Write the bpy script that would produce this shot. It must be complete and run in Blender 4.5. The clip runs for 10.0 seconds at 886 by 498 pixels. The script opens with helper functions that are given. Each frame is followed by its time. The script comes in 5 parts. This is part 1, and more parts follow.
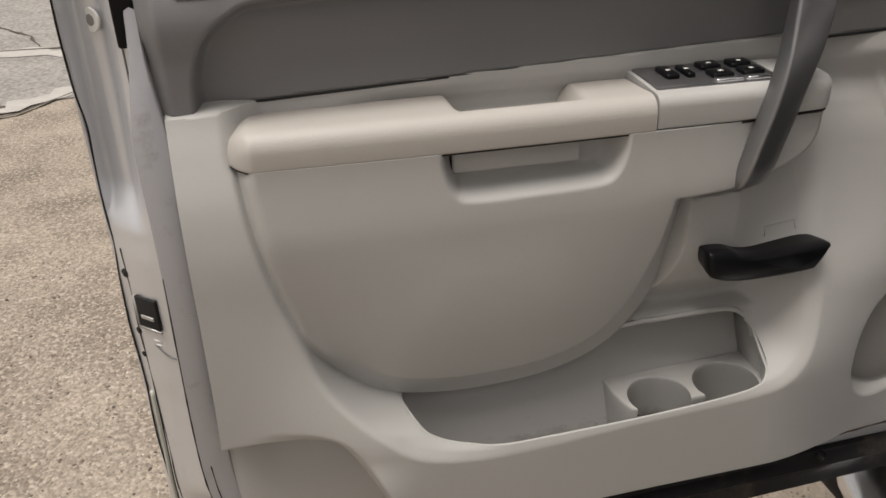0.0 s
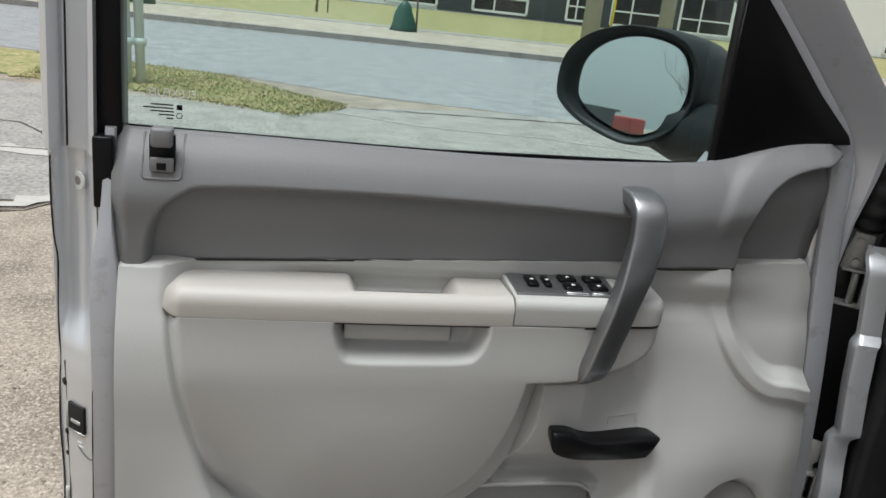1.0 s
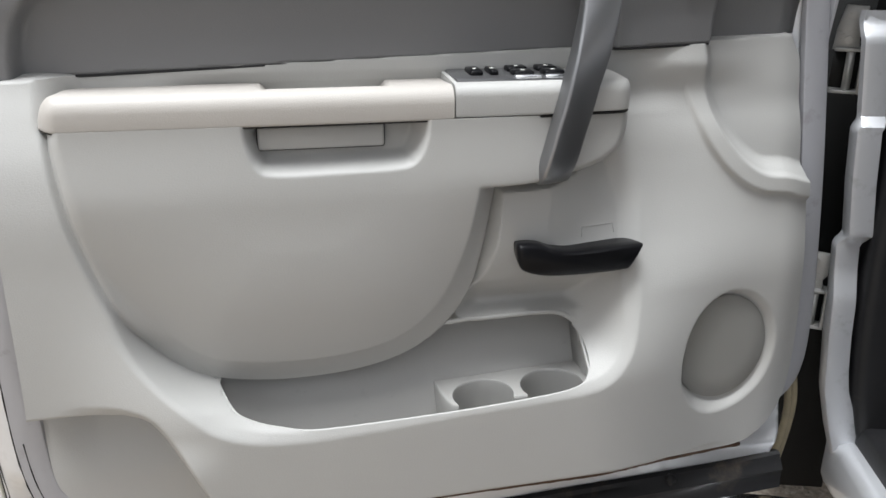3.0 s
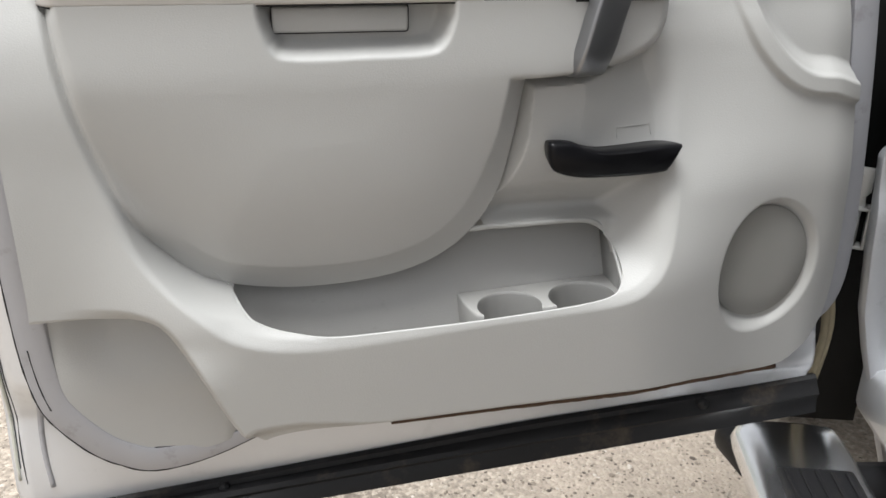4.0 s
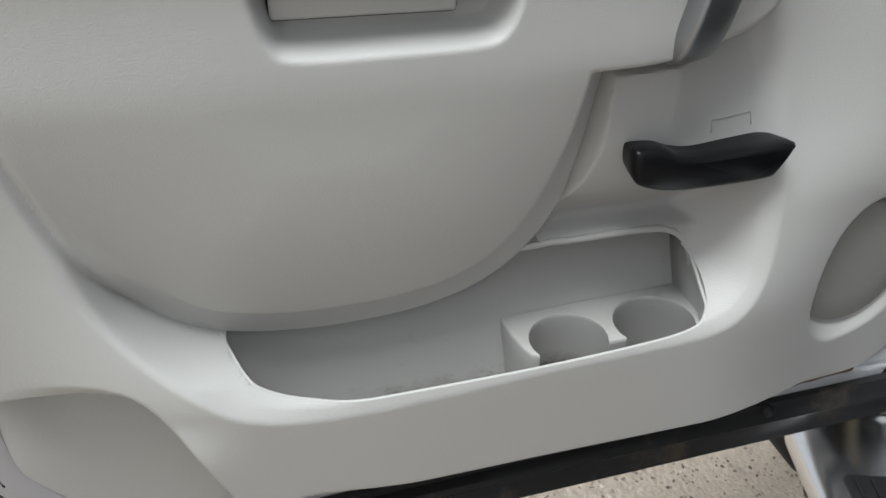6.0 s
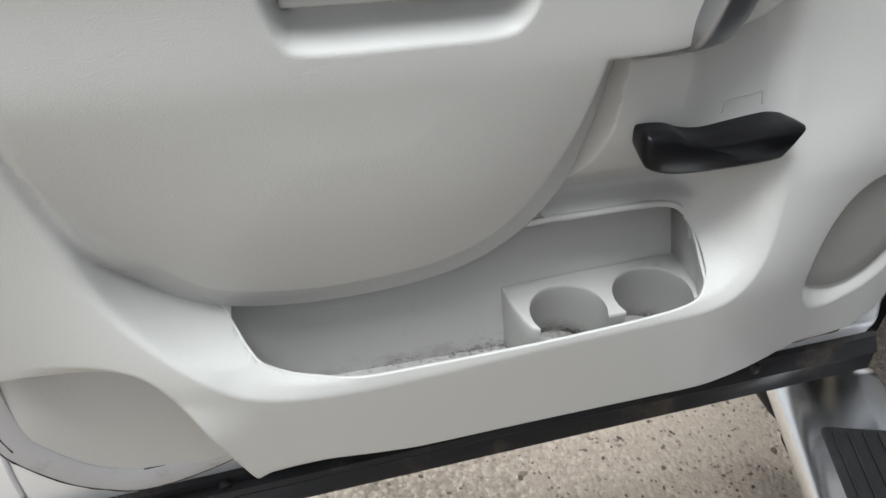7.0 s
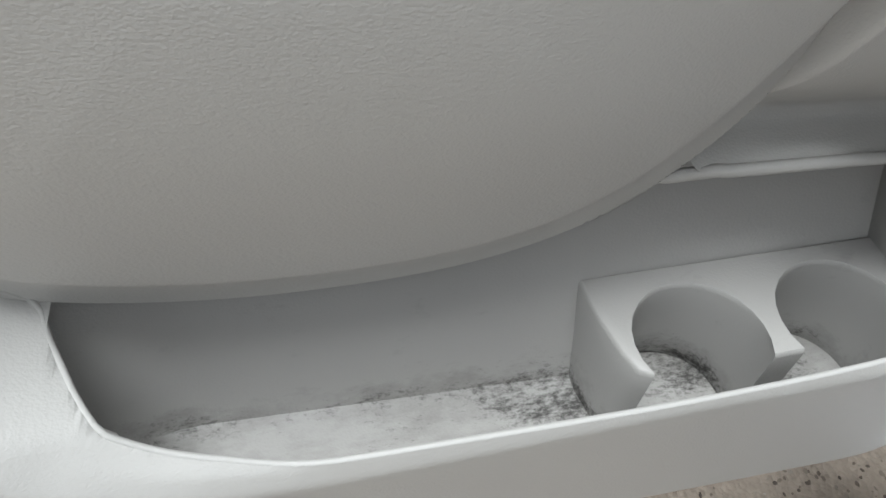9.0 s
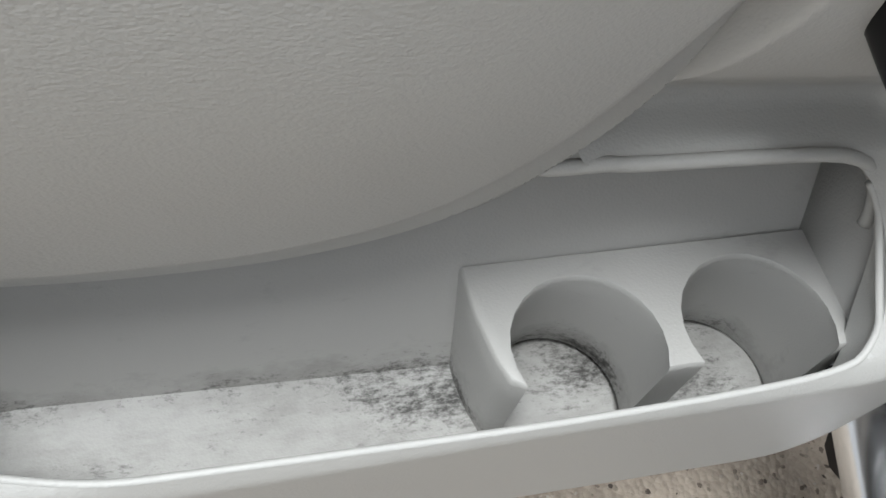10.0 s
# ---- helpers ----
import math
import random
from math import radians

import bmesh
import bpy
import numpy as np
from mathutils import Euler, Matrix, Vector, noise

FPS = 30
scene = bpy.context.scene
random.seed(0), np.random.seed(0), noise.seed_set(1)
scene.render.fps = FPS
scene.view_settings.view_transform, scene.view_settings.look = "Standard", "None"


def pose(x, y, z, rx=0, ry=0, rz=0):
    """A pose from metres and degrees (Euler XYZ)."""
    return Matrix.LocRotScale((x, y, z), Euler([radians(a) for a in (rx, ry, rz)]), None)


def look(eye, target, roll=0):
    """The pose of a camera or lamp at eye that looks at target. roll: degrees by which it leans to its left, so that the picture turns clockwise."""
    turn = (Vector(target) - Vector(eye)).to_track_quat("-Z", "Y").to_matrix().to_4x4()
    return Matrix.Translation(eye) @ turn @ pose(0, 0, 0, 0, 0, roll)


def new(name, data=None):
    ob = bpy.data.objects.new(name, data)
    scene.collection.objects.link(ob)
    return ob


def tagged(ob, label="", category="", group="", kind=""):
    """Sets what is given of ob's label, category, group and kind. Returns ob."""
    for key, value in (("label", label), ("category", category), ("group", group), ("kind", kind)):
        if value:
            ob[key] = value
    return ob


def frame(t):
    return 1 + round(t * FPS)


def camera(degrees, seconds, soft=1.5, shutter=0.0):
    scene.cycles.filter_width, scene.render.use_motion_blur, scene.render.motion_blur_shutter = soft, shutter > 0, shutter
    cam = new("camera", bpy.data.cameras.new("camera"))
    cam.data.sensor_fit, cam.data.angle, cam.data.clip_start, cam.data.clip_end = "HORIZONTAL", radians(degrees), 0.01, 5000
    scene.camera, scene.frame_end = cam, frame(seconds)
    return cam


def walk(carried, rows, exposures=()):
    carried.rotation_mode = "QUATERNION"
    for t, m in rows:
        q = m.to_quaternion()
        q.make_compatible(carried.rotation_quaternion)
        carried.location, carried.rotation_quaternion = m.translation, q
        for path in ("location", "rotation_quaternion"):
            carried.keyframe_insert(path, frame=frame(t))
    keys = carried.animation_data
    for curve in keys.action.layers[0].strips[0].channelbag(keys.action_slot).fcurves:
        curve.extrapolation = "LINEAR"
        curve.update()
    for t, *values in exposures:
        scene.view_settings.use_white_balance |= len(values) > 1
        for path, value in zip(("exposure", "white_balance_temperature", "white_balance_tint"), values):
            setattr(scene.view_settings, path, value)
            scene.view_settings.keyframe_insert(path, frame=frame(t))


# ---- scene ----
cam = camera(57.6, 10.0, soft=1.6)
PATH = [
    (0, (0.110, -0.757, 1.330), (0.476, 0.965, 0.380), -1.5),
    (0.2, (0.105, -0.816, 1.349), (0.515, 0.895, 0.397), 1.5),
    (0.5, (0.139, -0.895, 1.392), (0.574, 0.884, 0.589), 5.2),
    (0.7, (0.164, -0.938, 1.412), (0.596, 0.901, 0.755), 6.1),
    (1, (0.199, -0.952, 1.451), (0.598, 0.904, 0.823), 6.6),
    (1.3, (0.230, -0.961, 1.432), (0.576, 0.920, 0.847), 4.9),
    (1.5, (0.249, -0.942, 1.407), (0.586, 0.940, 0.820), 4.3),
    (2, (0.298, -0.907, 1.333), (0.625, 0.980, 0.753), 2.4),
    (2.5, (0.318, -0.910, 1.281), (0.691, 0.946, 0.636), 0.3),
    (2.7, (0.308, -0.900, 1.255), (0.704, 0.936, 0.569), 0.4),
    (3.8, (0.306, -0.894, 1.109), (0.671, 0.939, 0.399), -0.1),
    (4, (0.293, -0.866, 1.111), (0.658, 0.941, 0.335), 0.4),
    (4.2, (0.309, -0.835, 1.114), (0.620, 0.938, 0.242), 0.3),
    (4.5, (0.280, -0.787, 1.083), (0.631, 0.952, 0.159), 0.5),
    (5, (0.262, -0.707, 1.076), (0.537, 0.977, 0.033), -0.3),
    (5.3, (0.246, -0.666, 1.103), (0.510, 0.976, -0.008), 1.0),
    (5.5, (0.244, -0.641, 1.122), (0.499, 1.019, 0.036), 0.5),
    (5.7, (0.259, -0.619, 1.141), (0.637, 1.050, 0.105), 2.2),
    (6.8, (0.261, -0.527, 1.241), (0.733, 0.917, -0.060), 1.8),
    (7, (0.246, -0.533, 1.233), (0.706, 0.927, -0.054), 3.4),
    (7.2, (0.232, -0.548, 1.204), (0.668, 0.941, -0.059), 5.4),
    (7.5, (0.210, -0.585, 1.118), (0.621, 0.929, -0.122), 5.9),
    (7.8, (0.193, -0.498, 1.062), (0.704, 1.035, -0.116), 7.2),
    (8, (0.230, -0.395, 1.081), (0.735, 1.059, -0.196), 7.7),
    (8.2, (0.240, -0.332, 1.046), (0.810, 1.108, -0.221), 8.7),
    (8.5, (0.258, -0.281, 1.005), (0.819, 1.106, -0.322), 9.6),
    (8.7, (0.271, -0.249, 0.998), (0.837, 1.070, -0.395), 10.6),
    (9, (0.302, -0.212, 1.007), (0.806, 1.029, -0.478), 11.6),
    (9.5, (0.341, -0.158, 0.992), (0.779, 0.952, -0.613), 13.7),
    (10, (0.384, -0.153, 0.997), (0.892, 0.872, -0.644), 18.3),
]
EXPOSURES = [(0, 0.2, 7200, 14), (0.5, 0.5, 6700, 11), (1.2, 0.4, 6450, 8), (2, 0.28, 6400, 9), (2.5, 0.8, 6350, 10), (4, 1.0, 6500, 10), (5, 0.9, 6400, 10), (5.5, 0.66, 6350, 8), (7, 1.05, 6300, 8), (7.5, 0.95, 6350, 9), (8.5, 0.8, 6300, 8), (10, 0.85, 6350, 8)]
walk(cam, [(t, look(eye, target, roll)) for t, eye, target, roll in PATH], EXPOSURES)

# ---------------------------------------------------------------- light: overcast day
world = bpy.data.worlds.new("overcast_sky")
scene.world = world
world.use_nodes = True
wn = world.node_tree.nodes
wl = world.node_tree.links
sky = wn.new("ShaderNodeTexSky")
sky.sky_type, sky.sun_disc = "NISHITA", False
sky.sun_elevation, sky.sun_rotation = radians(75), radians(200)
sky.air_density, sky.dust_density, sky.ozone_density = 1.0, 4.0, 1.0
haze = wn.new("ShaderNodeHueSaturation")
haze.inputs["Saturation"].default_value = 0.15
wl.new(sky.outputs[0], haze.inputs["Color"])
veil = wn.new("ShaderNodeMix")
veil.data_type = "RGBA"
veil.inputs[0].default_value = 0.55
veil.inputs[7].default_value = (5.9, 6.0, 6.15, 1)
wl.new(haze.outputs[0], veil.inputs[6])
wl.new(veil.outputs[2], wn["Background"].inputs[0])
wn["Background"].inputs[1].default_value = 0.080
sun_data = bpy.data.lights.new("sun", "SUN")
sun_data.energy, sun_data.angle, sun_data.color = 3.0, radians(32), (0.98, 0.995, 1.0)
sun = new("sun", sun_data)
sun.matrix_world = look((-2.4, -0.55, 9), (0, 0, 0))


# ---------------------------------------------------------------- materials
def material(name, color, rough=0.5, metal=0.0, vary=0.06, scale=8.0, grain=0.0, grain_scale=400.0, coat=0.0, spec=0.5, dirt=None):
    """Plain surface with large and small colour variation, fine relief and, if dirt is given, stains (colour, scale, amount)."""
    m = bpy.data.materials.new(name)
    m.use_nodes = True
    n, l = m.node_tree.nodes, m.node_tree.links
    b = n["Principled BSDF"]
    b.inputs["Roughness"].default_value, b.inputs["Metallic"].default_value = rough, metal
    b.inputs["Coat Weight"].default_value, b.inputs["Specular IOR Level"].default_value = coat, spec
    tc = n.new("ShaderNodeTexCoord")
    big = n.new("ShaderNodeTexNoise")
    big.inputs["Scale"].default_value, big.inputs["Detail"].default_value = scale, 6
    l.new(tc.outputs["Object"], big.inputs["Vector"])
    ramp = n.new("ShaderNodeMix")
    ramp.data_type = "RGBA"
    ramp.inputs[6].default_value = (*[c * (1 - vary) for c in color], 1)
    ramp.inputs[7].default_value = (*[min(1, c * (1 + vary)) for c in color], 1)
    l.new(big.outputs["Fac"], ramp.inputs[0])
    out = ramp.outputs[2]
    if dirt:
        dcol, dscale, amount = dirt
        st = n.new("ShaderNodeTexNoise")
        st.inputs["Scale"].default_value, st.inputs["Detail"].default_value, st.inputs["Roughness"].default_value = dscale, 9, 0.7
        l.new(tc.outputs["Object"], st.inputs["Vector"])
        mr = n.new("ShaderNodeMapRange")
        mr.inputs[1].default_value, mr.inputs[2].default_value, mr.inputs[4].default_value = 0.56, 0.72, amount
        l.new(st.outputs["Fac"], mr.inputs[0])
        mx = n.new("ShaderNodeMix")
        mx.data_type = "RGBA"
        mx.inputs[7].default_value = (*dcol, 1)
        l.new(out, mx.inputs[6])
        l.new(mr.outputs[0], mx.inputs[0])
        out = mx.outputs[2]
    l.new(out, b.inputs["Base Color"])
    rv = n.new("ShaderNodeMapRange")
    rv.inputs[3].default_value, rv.inputs[4].default_value = max(0, rough - 0.06), min(1, rough + 0.06)
    l.new(big.outputs["Fac"], rv.inputs[0])
    l.new(rv.outputs[0], b.inputs["Roughness"])
    if grain:
        wob = n.new("ShaderNodeTexVoronoi")
        wob.feature = "SMOOTH_F1"
        wob.inputs["Scale"].default_value, wob.inputs["Smoothness"].default_value, wob.inputs["Detail"].default_value = grain_scale, 0.6, 1.0
        st = n.new("ShaderNodeMapping")
        st.inputs["Scale"].default_value = (0.8, 1.0, 1.1)
        l.new(tc.outputs["Object"], st.inputs["Vector"])
        l.new(st.outputs[0], wob.inputs["Vector"])
        bump = n.new("ShaderNodeBump")
        bump.inputs["Strength"].default_value, bump.inputs["Distance"].default_value = grain, 0.0006
        l.new(wob.outputs["Distance"], bump.inputs["Height"])
        bump.invert = True
        l.new(bump.outputs[0], b.inputs["Normal"])
    return m


LIGHT = material("light_grey_grained_plastic", (0.42, 0.418, 0.405), 0.50, vary=0.03, grain=0.26, grain_scale=640)
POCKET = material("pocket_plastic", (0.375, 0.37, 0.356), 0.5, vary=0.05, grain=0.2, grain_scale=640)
PAD = material("beige_grey_padded_vinyl", (0.440, 0.417, 0.388), 0.5, vary=0.03, grain=0.3, grain_scale=700)
DARK = material("dark_grey_grained_plastic", (0.168, 0.168, 0.172), 0.48, vary=0.04, grain=0.3, grain_scale=620)
HANDLE = material("gunmetal_painted_plastic", (0.27, 0.272, 0.28), 0.36, metal=0.9, vary=0.03)
BLACK = material("black_satin_plastic", (0.005, 0.005, 0.006), 0.32, vary=0.1, spec=0.16)
RUBBER = material("black_rubber", (0.010, 0.010, 0.011), 0.5, vary=0.3, scale=14, grain=0.2, grain_scale=90, spec=0.3, dirt=((0.06, 0.052, 0.045), 22, 0.3))
SILVER = material("silver_car_paint", (0.65, 0.665, 0.69), 0.34, metal=0.55, vary=0.04, coat=0.5, dirt=((0.34, 0.34, 0.34), 16, 0.25))
# silver car paint again, darker and blotched to stand for the jamb's shade
JAMB = material("shaded_silver_jamb_paint", (0.47, 0.48, 0.50), 0.42, metal=0.45, vary=0.06, dirt=((0.16, 0.15, 0.14), 24, 0.4))
SEAL_RUBBER = material("dusty_black_rubber", (0.012, 0.012, 0.013), 0.5, vary=0.3, scale=14, grain=0.2, grain_scale=90, spec=0.3, dirt=((0.13, 0.10, 0.07), 9, 0.5))
SEAL = material("grey_painted_flange", (0.39, 0.392, 0.415), 0.42, metal=0.3, vary=0.05, dirt=((0.15, 0.13, 0.12), 30, 0.4))
STEEL = material("galvanised_hinge_steel", (0.46, 0.46, 0.45), 0.42, metal=0.6, vary=0.15, scale=40, dirt=((0.12, 0.10, 0.08), 60, 0.6))
CHROME = material("brushed_chrome", (0.80, 0.815, 0.84), 0.24, metal=1.0, vary=0.03)
GRILLE = material("speaker_cloth_grille", (0.27, 0.265, 0.25), 0.7, vary=0.03, grain=0.6, grain_scale=1500)
WHITE_MARK = material("white_marking", (0.75, 0.75, 0.72), 0.5)
# near-black for seams and cracks; also stands in for shade in gaps
DARK_PIT = material("dark_seam_and_shade", (0.006, 0.006, 0.006), 0.8)
RUST = material("rusty_edge", (0.075, 0.040, 0.022), 0.8, vary=0.4, scale=60)


def glass_material(name, tint, rough=0.0):
    m = bpy.data.materials.new(name)
    m.use_nodes = True
    b = m.node_tree.nodes["Principled BSDF"]
    b.inputs["Base Color"].default_value = (*tint, 1)
    b.inputs["Roughness"].default_value, b.inputs["Transmission Weight"].default_value, b.inputs["IOR"].default_value = rough, 1.0, 1.45
    return m


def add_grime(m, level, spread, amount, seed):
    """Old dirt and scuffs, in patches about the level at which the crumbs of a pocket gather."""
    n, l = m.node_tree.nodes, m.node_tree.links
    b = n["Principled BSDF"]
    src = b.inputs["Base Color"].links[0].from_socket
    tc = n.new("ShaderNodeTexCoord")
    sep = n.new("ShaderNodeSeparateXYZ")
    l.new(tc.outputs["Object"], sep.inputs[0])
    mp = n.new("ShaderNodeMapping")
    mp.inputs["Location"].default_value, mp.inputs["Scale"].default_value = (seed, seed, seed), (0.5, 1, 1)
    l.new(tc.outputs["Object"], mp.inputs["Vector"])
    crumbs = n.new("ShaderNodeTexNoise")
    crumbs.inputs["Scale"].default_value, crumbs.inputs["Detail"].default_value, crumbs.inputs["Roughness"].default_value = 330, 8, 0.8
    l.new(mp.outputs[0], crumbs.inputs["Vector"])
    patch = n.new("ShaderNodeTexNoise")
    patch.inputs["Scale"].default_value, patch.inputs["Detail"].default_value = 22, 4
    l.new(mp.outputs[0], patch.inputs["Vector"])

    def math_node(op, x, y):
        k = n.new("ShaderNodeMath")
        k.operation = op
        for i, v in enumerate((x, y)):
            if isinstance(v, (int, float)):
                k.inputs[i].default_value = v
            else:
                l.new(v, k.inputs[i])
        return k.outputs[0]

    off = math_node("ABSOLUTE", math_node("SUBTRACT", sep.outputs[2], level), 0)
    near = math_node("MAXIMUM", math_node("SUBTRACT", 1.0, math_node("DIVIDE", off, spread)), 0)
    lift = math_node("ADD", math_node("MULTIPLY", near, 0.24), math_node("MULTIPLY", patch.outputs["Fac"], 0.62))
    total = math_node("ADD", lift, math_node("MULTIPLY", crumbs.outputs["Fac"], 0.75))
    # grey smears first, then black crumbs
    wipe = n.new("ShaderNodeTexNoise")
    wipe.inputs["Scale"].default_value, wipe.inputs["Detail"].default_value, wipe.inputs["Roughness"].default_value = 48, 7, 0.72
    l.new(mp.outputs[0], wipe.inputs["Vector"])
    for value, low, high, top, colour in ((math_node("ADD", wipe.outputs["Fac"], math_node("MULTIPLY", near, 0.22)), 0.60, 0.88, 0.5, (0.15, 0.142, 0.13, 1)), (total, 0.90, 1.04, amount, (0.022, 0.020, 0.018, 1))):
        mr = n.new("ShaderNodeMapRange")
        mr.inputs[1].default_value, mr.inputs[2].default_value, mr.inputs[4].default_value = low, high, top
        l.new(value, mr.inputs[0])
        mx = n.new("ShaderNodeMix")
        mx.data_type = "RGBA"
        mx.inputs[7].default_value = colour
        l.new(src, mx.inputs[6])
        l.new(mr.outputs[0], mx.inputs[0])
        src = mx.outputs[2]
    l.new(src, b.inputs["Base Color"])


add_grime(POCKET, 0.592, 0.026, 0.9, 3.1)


GLASS = glass_material("green_tinted_window_glass", (0.83, 0.97, 0.955))
MIRROR = material("mirror_silvering", (0.85, 0.86, 0.87), 0.0, metal=1.0, vary=0.0)
MIRROR.node_tree.nodes["Principled BSDF"].inputs["Roughness"].default_value = 0.01
for lk in [k for k in MIRROR.node_tree.links if k.to_socket.name == "Roughness"]:
    MIRROR.node_tree.links.remove(lk)


# ---------------------------------------------------------------- building helpers
def thing(name, label, category, at=(0, 0, 0), group="", kind=""):
    e = new(name)
    e.empty_display_size = 0.1
    e.matrix_world = Matrix.Translation(at)
    return tagged(e, label, category, group, kind)


def part(name, bm, mat, parent=None, label="", smooth=True):
    """Link a bmesh, given in world places, as one mesh object under a thing or a part."""
    bmesh.ops.recalc_face_normals(bm, faces=bm.faces)
    me = bpy.data.meshes.new(name)
    bm.to_mesh(me)
    bm.free()
    for p in me.polygons:
        p.use_smooth = smooth
    me.materials.append(mat)
    ob = new(name, me)
    if parent is not None:
        ob.parent = parent
        bpy.context.view_layer.update()
        ob.matrix_parent_inverse = parent.matrix_world.inverted()
    if label:
        tagged(ob, label)
    return ob


def sharp(ob, angle=35):
    ob.data.set_sharp_from_angle(angle=radians(angle))
    return ob


def smoothstep(a, b, v):
    t = np.clip((v - a) / (b - a), 0, 1)
    return t * t * (3 - 2 * t)


def bend(v, xs, ys):
    """Smooth curve through a few (x, y) knots."""
    xs, ys = np.array(xs, float), np.array(ys, float)
    m = np.gradient(ys, xs)
    v = np.clip(v, xs[0], xs[-1])
    i = np.clip(np.searchsorted(xs, v, side="right") - 1, 0, len(xs) - 2)
    h = xs[i + 1] - xs[i]
    t = (v - xs[i]) / h
    return (2 * t ** 3 - 3 * t ** 2 + 1) * ys[i] + (t ** 3 - 2 * t ** 2 + t) * h * m[i] + (3 * t ** 2 - 2 * t ** 3) * ys[i + 1] + (t ** 3 - t ** 2) * h * m[i + 1]


def curve_pts(pts, n=8, closed=True):
    """Points on a smooth curve through a few control points."""
    p = [Vector(q) for q in pts]
    k = len(p)
    out = []
    for i in range(k if closed else k - 1):
        a, b, c, d = (p[(i + j) % k] if closed else p[min(max(i + j, 0), k - 1)] for j in (-1, 0, 1, 2))
        for s in range(n):
            t = s / n
            out.append(0.5 * ((2 * b) + (c - a) * t + (2 * a - 5 * b + 4 * c - d) * t * t + (3 * b - a - 3 * c + d) * t ** 3))
    if not closed:
        out.append(p[-1])
    return out


def sdf(poly, X, Z):
    """Signed distance to a closed outline, negative inside."""
    best = np.full(X.shape, 1e9)
    inside = np.zeros(X.shape, bool)
    k = len(poly)
    for i in range(k):
        ax, az = poly[i][0], poly[i][1]
        bx, bz = poly[(i + 1) % k][0], poly[(i + 1) % k][1]
        ex, ez = bx - ax, bz - az
        h = np.clip(((X - ax) * ex + (Z - az) * ez) / (ex * ex + ez * ez + 1e-12), 0, 1)
        best = np.minimum(best, (X - ax - h * ex) ** 2 + (Z - az - h * ez) ** 2)
        if abs(ez) > 1e-12:
            cross = ((az > Z) != (bz > Z)) & (X < ex * (Z - az) / ez + ax)
            inside ^= cross
    return np.where(inside, -1, 1) * np.sqrt(best)


def relief(keep, depth, x0, x1, z0, z1, step, rim, turn=None, creases=()):
    """A sheet over (x, z) with depth y, kept where keep(x, z) > 0, its edges drawn onto the outline, with a rim turned back."""
    nx, nz = int((x1 - x0) / step) + 1, int((z1 - z0) / step) + 1
    X, Z = np.meshgrid(np.linspace(x0, x1, nx), np.linspace(z0, z1, nz), indexing="ij")
    e = 1e-4
    for _ in range(3):
        d = keep(X, Z)
        gx, gz = (keep(X + e, Z) - d) / e, (keep(X, Z + e) - d) / e
        g2 = gx * gx + gz * gz + 1e-9
        near = np.abs(d) < 0.72 * step
        X, Z = np.where(near, X - d * gx / g2, X), np.where(near, Z - d * gz / g2, Z)
    for crease in creases:
        for _ in range(2):
            d = crease(X, Z)
            gx, gz = (crease(X + e, Z) - d) / e, (crease(X, Z + e) - d) / e
            g2 = gx * gx + gz * gz + 1e-9
            pull = (np.abs(d - 1e-4) < 0.5 * step) & ~near & (g2 < 2)
            X, Z = np.where(pull, X - (d - 1e-4) * gx / g2, X), np.where(pull, Z - (d - 1e-4) * gz / g2, Z)
    d = keep(X, Z)
    Y = depth(X, Z)
    ok = d > -0.02 * step
    quad = np.stack([ok[:-1, :-1], ok[1:, :-1], ok[1:, 1:], ok[:-1, 1:]])
    count = quad.sum(0)
    bm = bmesh.new()
    vs = {}

    def vert(i, j):
        if (i, j) not in vs:
            vs[i, j] = bm.verts.new((X[i, j], Y[i, j], Z[i, j]))
        return vs[i, j]

    for i, j in zip(*np.nonzero(count >= 3)):
        ring = [(i, j), (i + 1, j), (i + 1, j + 1), (i, j + 1)]
        bm.faces.new([vert(*c) for c, good in zip(ring, quad[:, i, j]) if good])
    loose = [vs[c] for c in vs if near[c]]
    bmesh.ops.remove_doubles(bm, verts=loose, dist=0.35 * step)
    if rim:
        edges = [ed for ed in bm.edges if ed.is_boundary]
        made = bmesh.ops.extrude_edge_only(bm, edges=edges)["geom"]
        for v in made:
            if isinstance(v, bmesh.types.BMVert):
                v.co += Vector((0, rim, 0)) if turn is None else turn(v.co, rim)
    return bm


def loft(rings, closed=True, caps=True):
    """Skin a row of rings, each a list of points of the same number."""
    bm = bmesh.new()
    rows = [[bm.verts.new(p) for p in r] for r in rings]
    n = len(rows[0])
    for a, b in zip(rows, rows[1:]):
        for i in range(n if closed else n - 1):
            bm.faces.new((a[i], a[(i + 1) % n], b[(i + 1) % n], b[i]))
    if caps and closed:
        bm.faces.new(rows[0])
        bm.faces.new(rows[-1][::-1])
    return bm


def tube(path, radius, sides=10, flat=1.0):
    """A round or flattened bar along a path; radius may be a list."""
    path = [Vector(p) for p in path]
    rings = []
    for i, p in enumerate(path):
        t = (path[min(i + 1, len(path) - 1)] - path[max(i - 1, 0)]).normalized()
        a = t.cross(Vector((0, 1, 0)) if abs(t.y) < 0.9 else Vector((1, 0, 0))).normalized()
        b = t.cross(a)
        r = radius[i] if isinstance(radius, (list, tuple)) else radius
        rings.append([p + a * r * math.cos(2 * math.pi * k / sides) + b * r * flat * math.sin(2 * math.pi * k / sides) for k in range(sides)])
    return loft(rings)


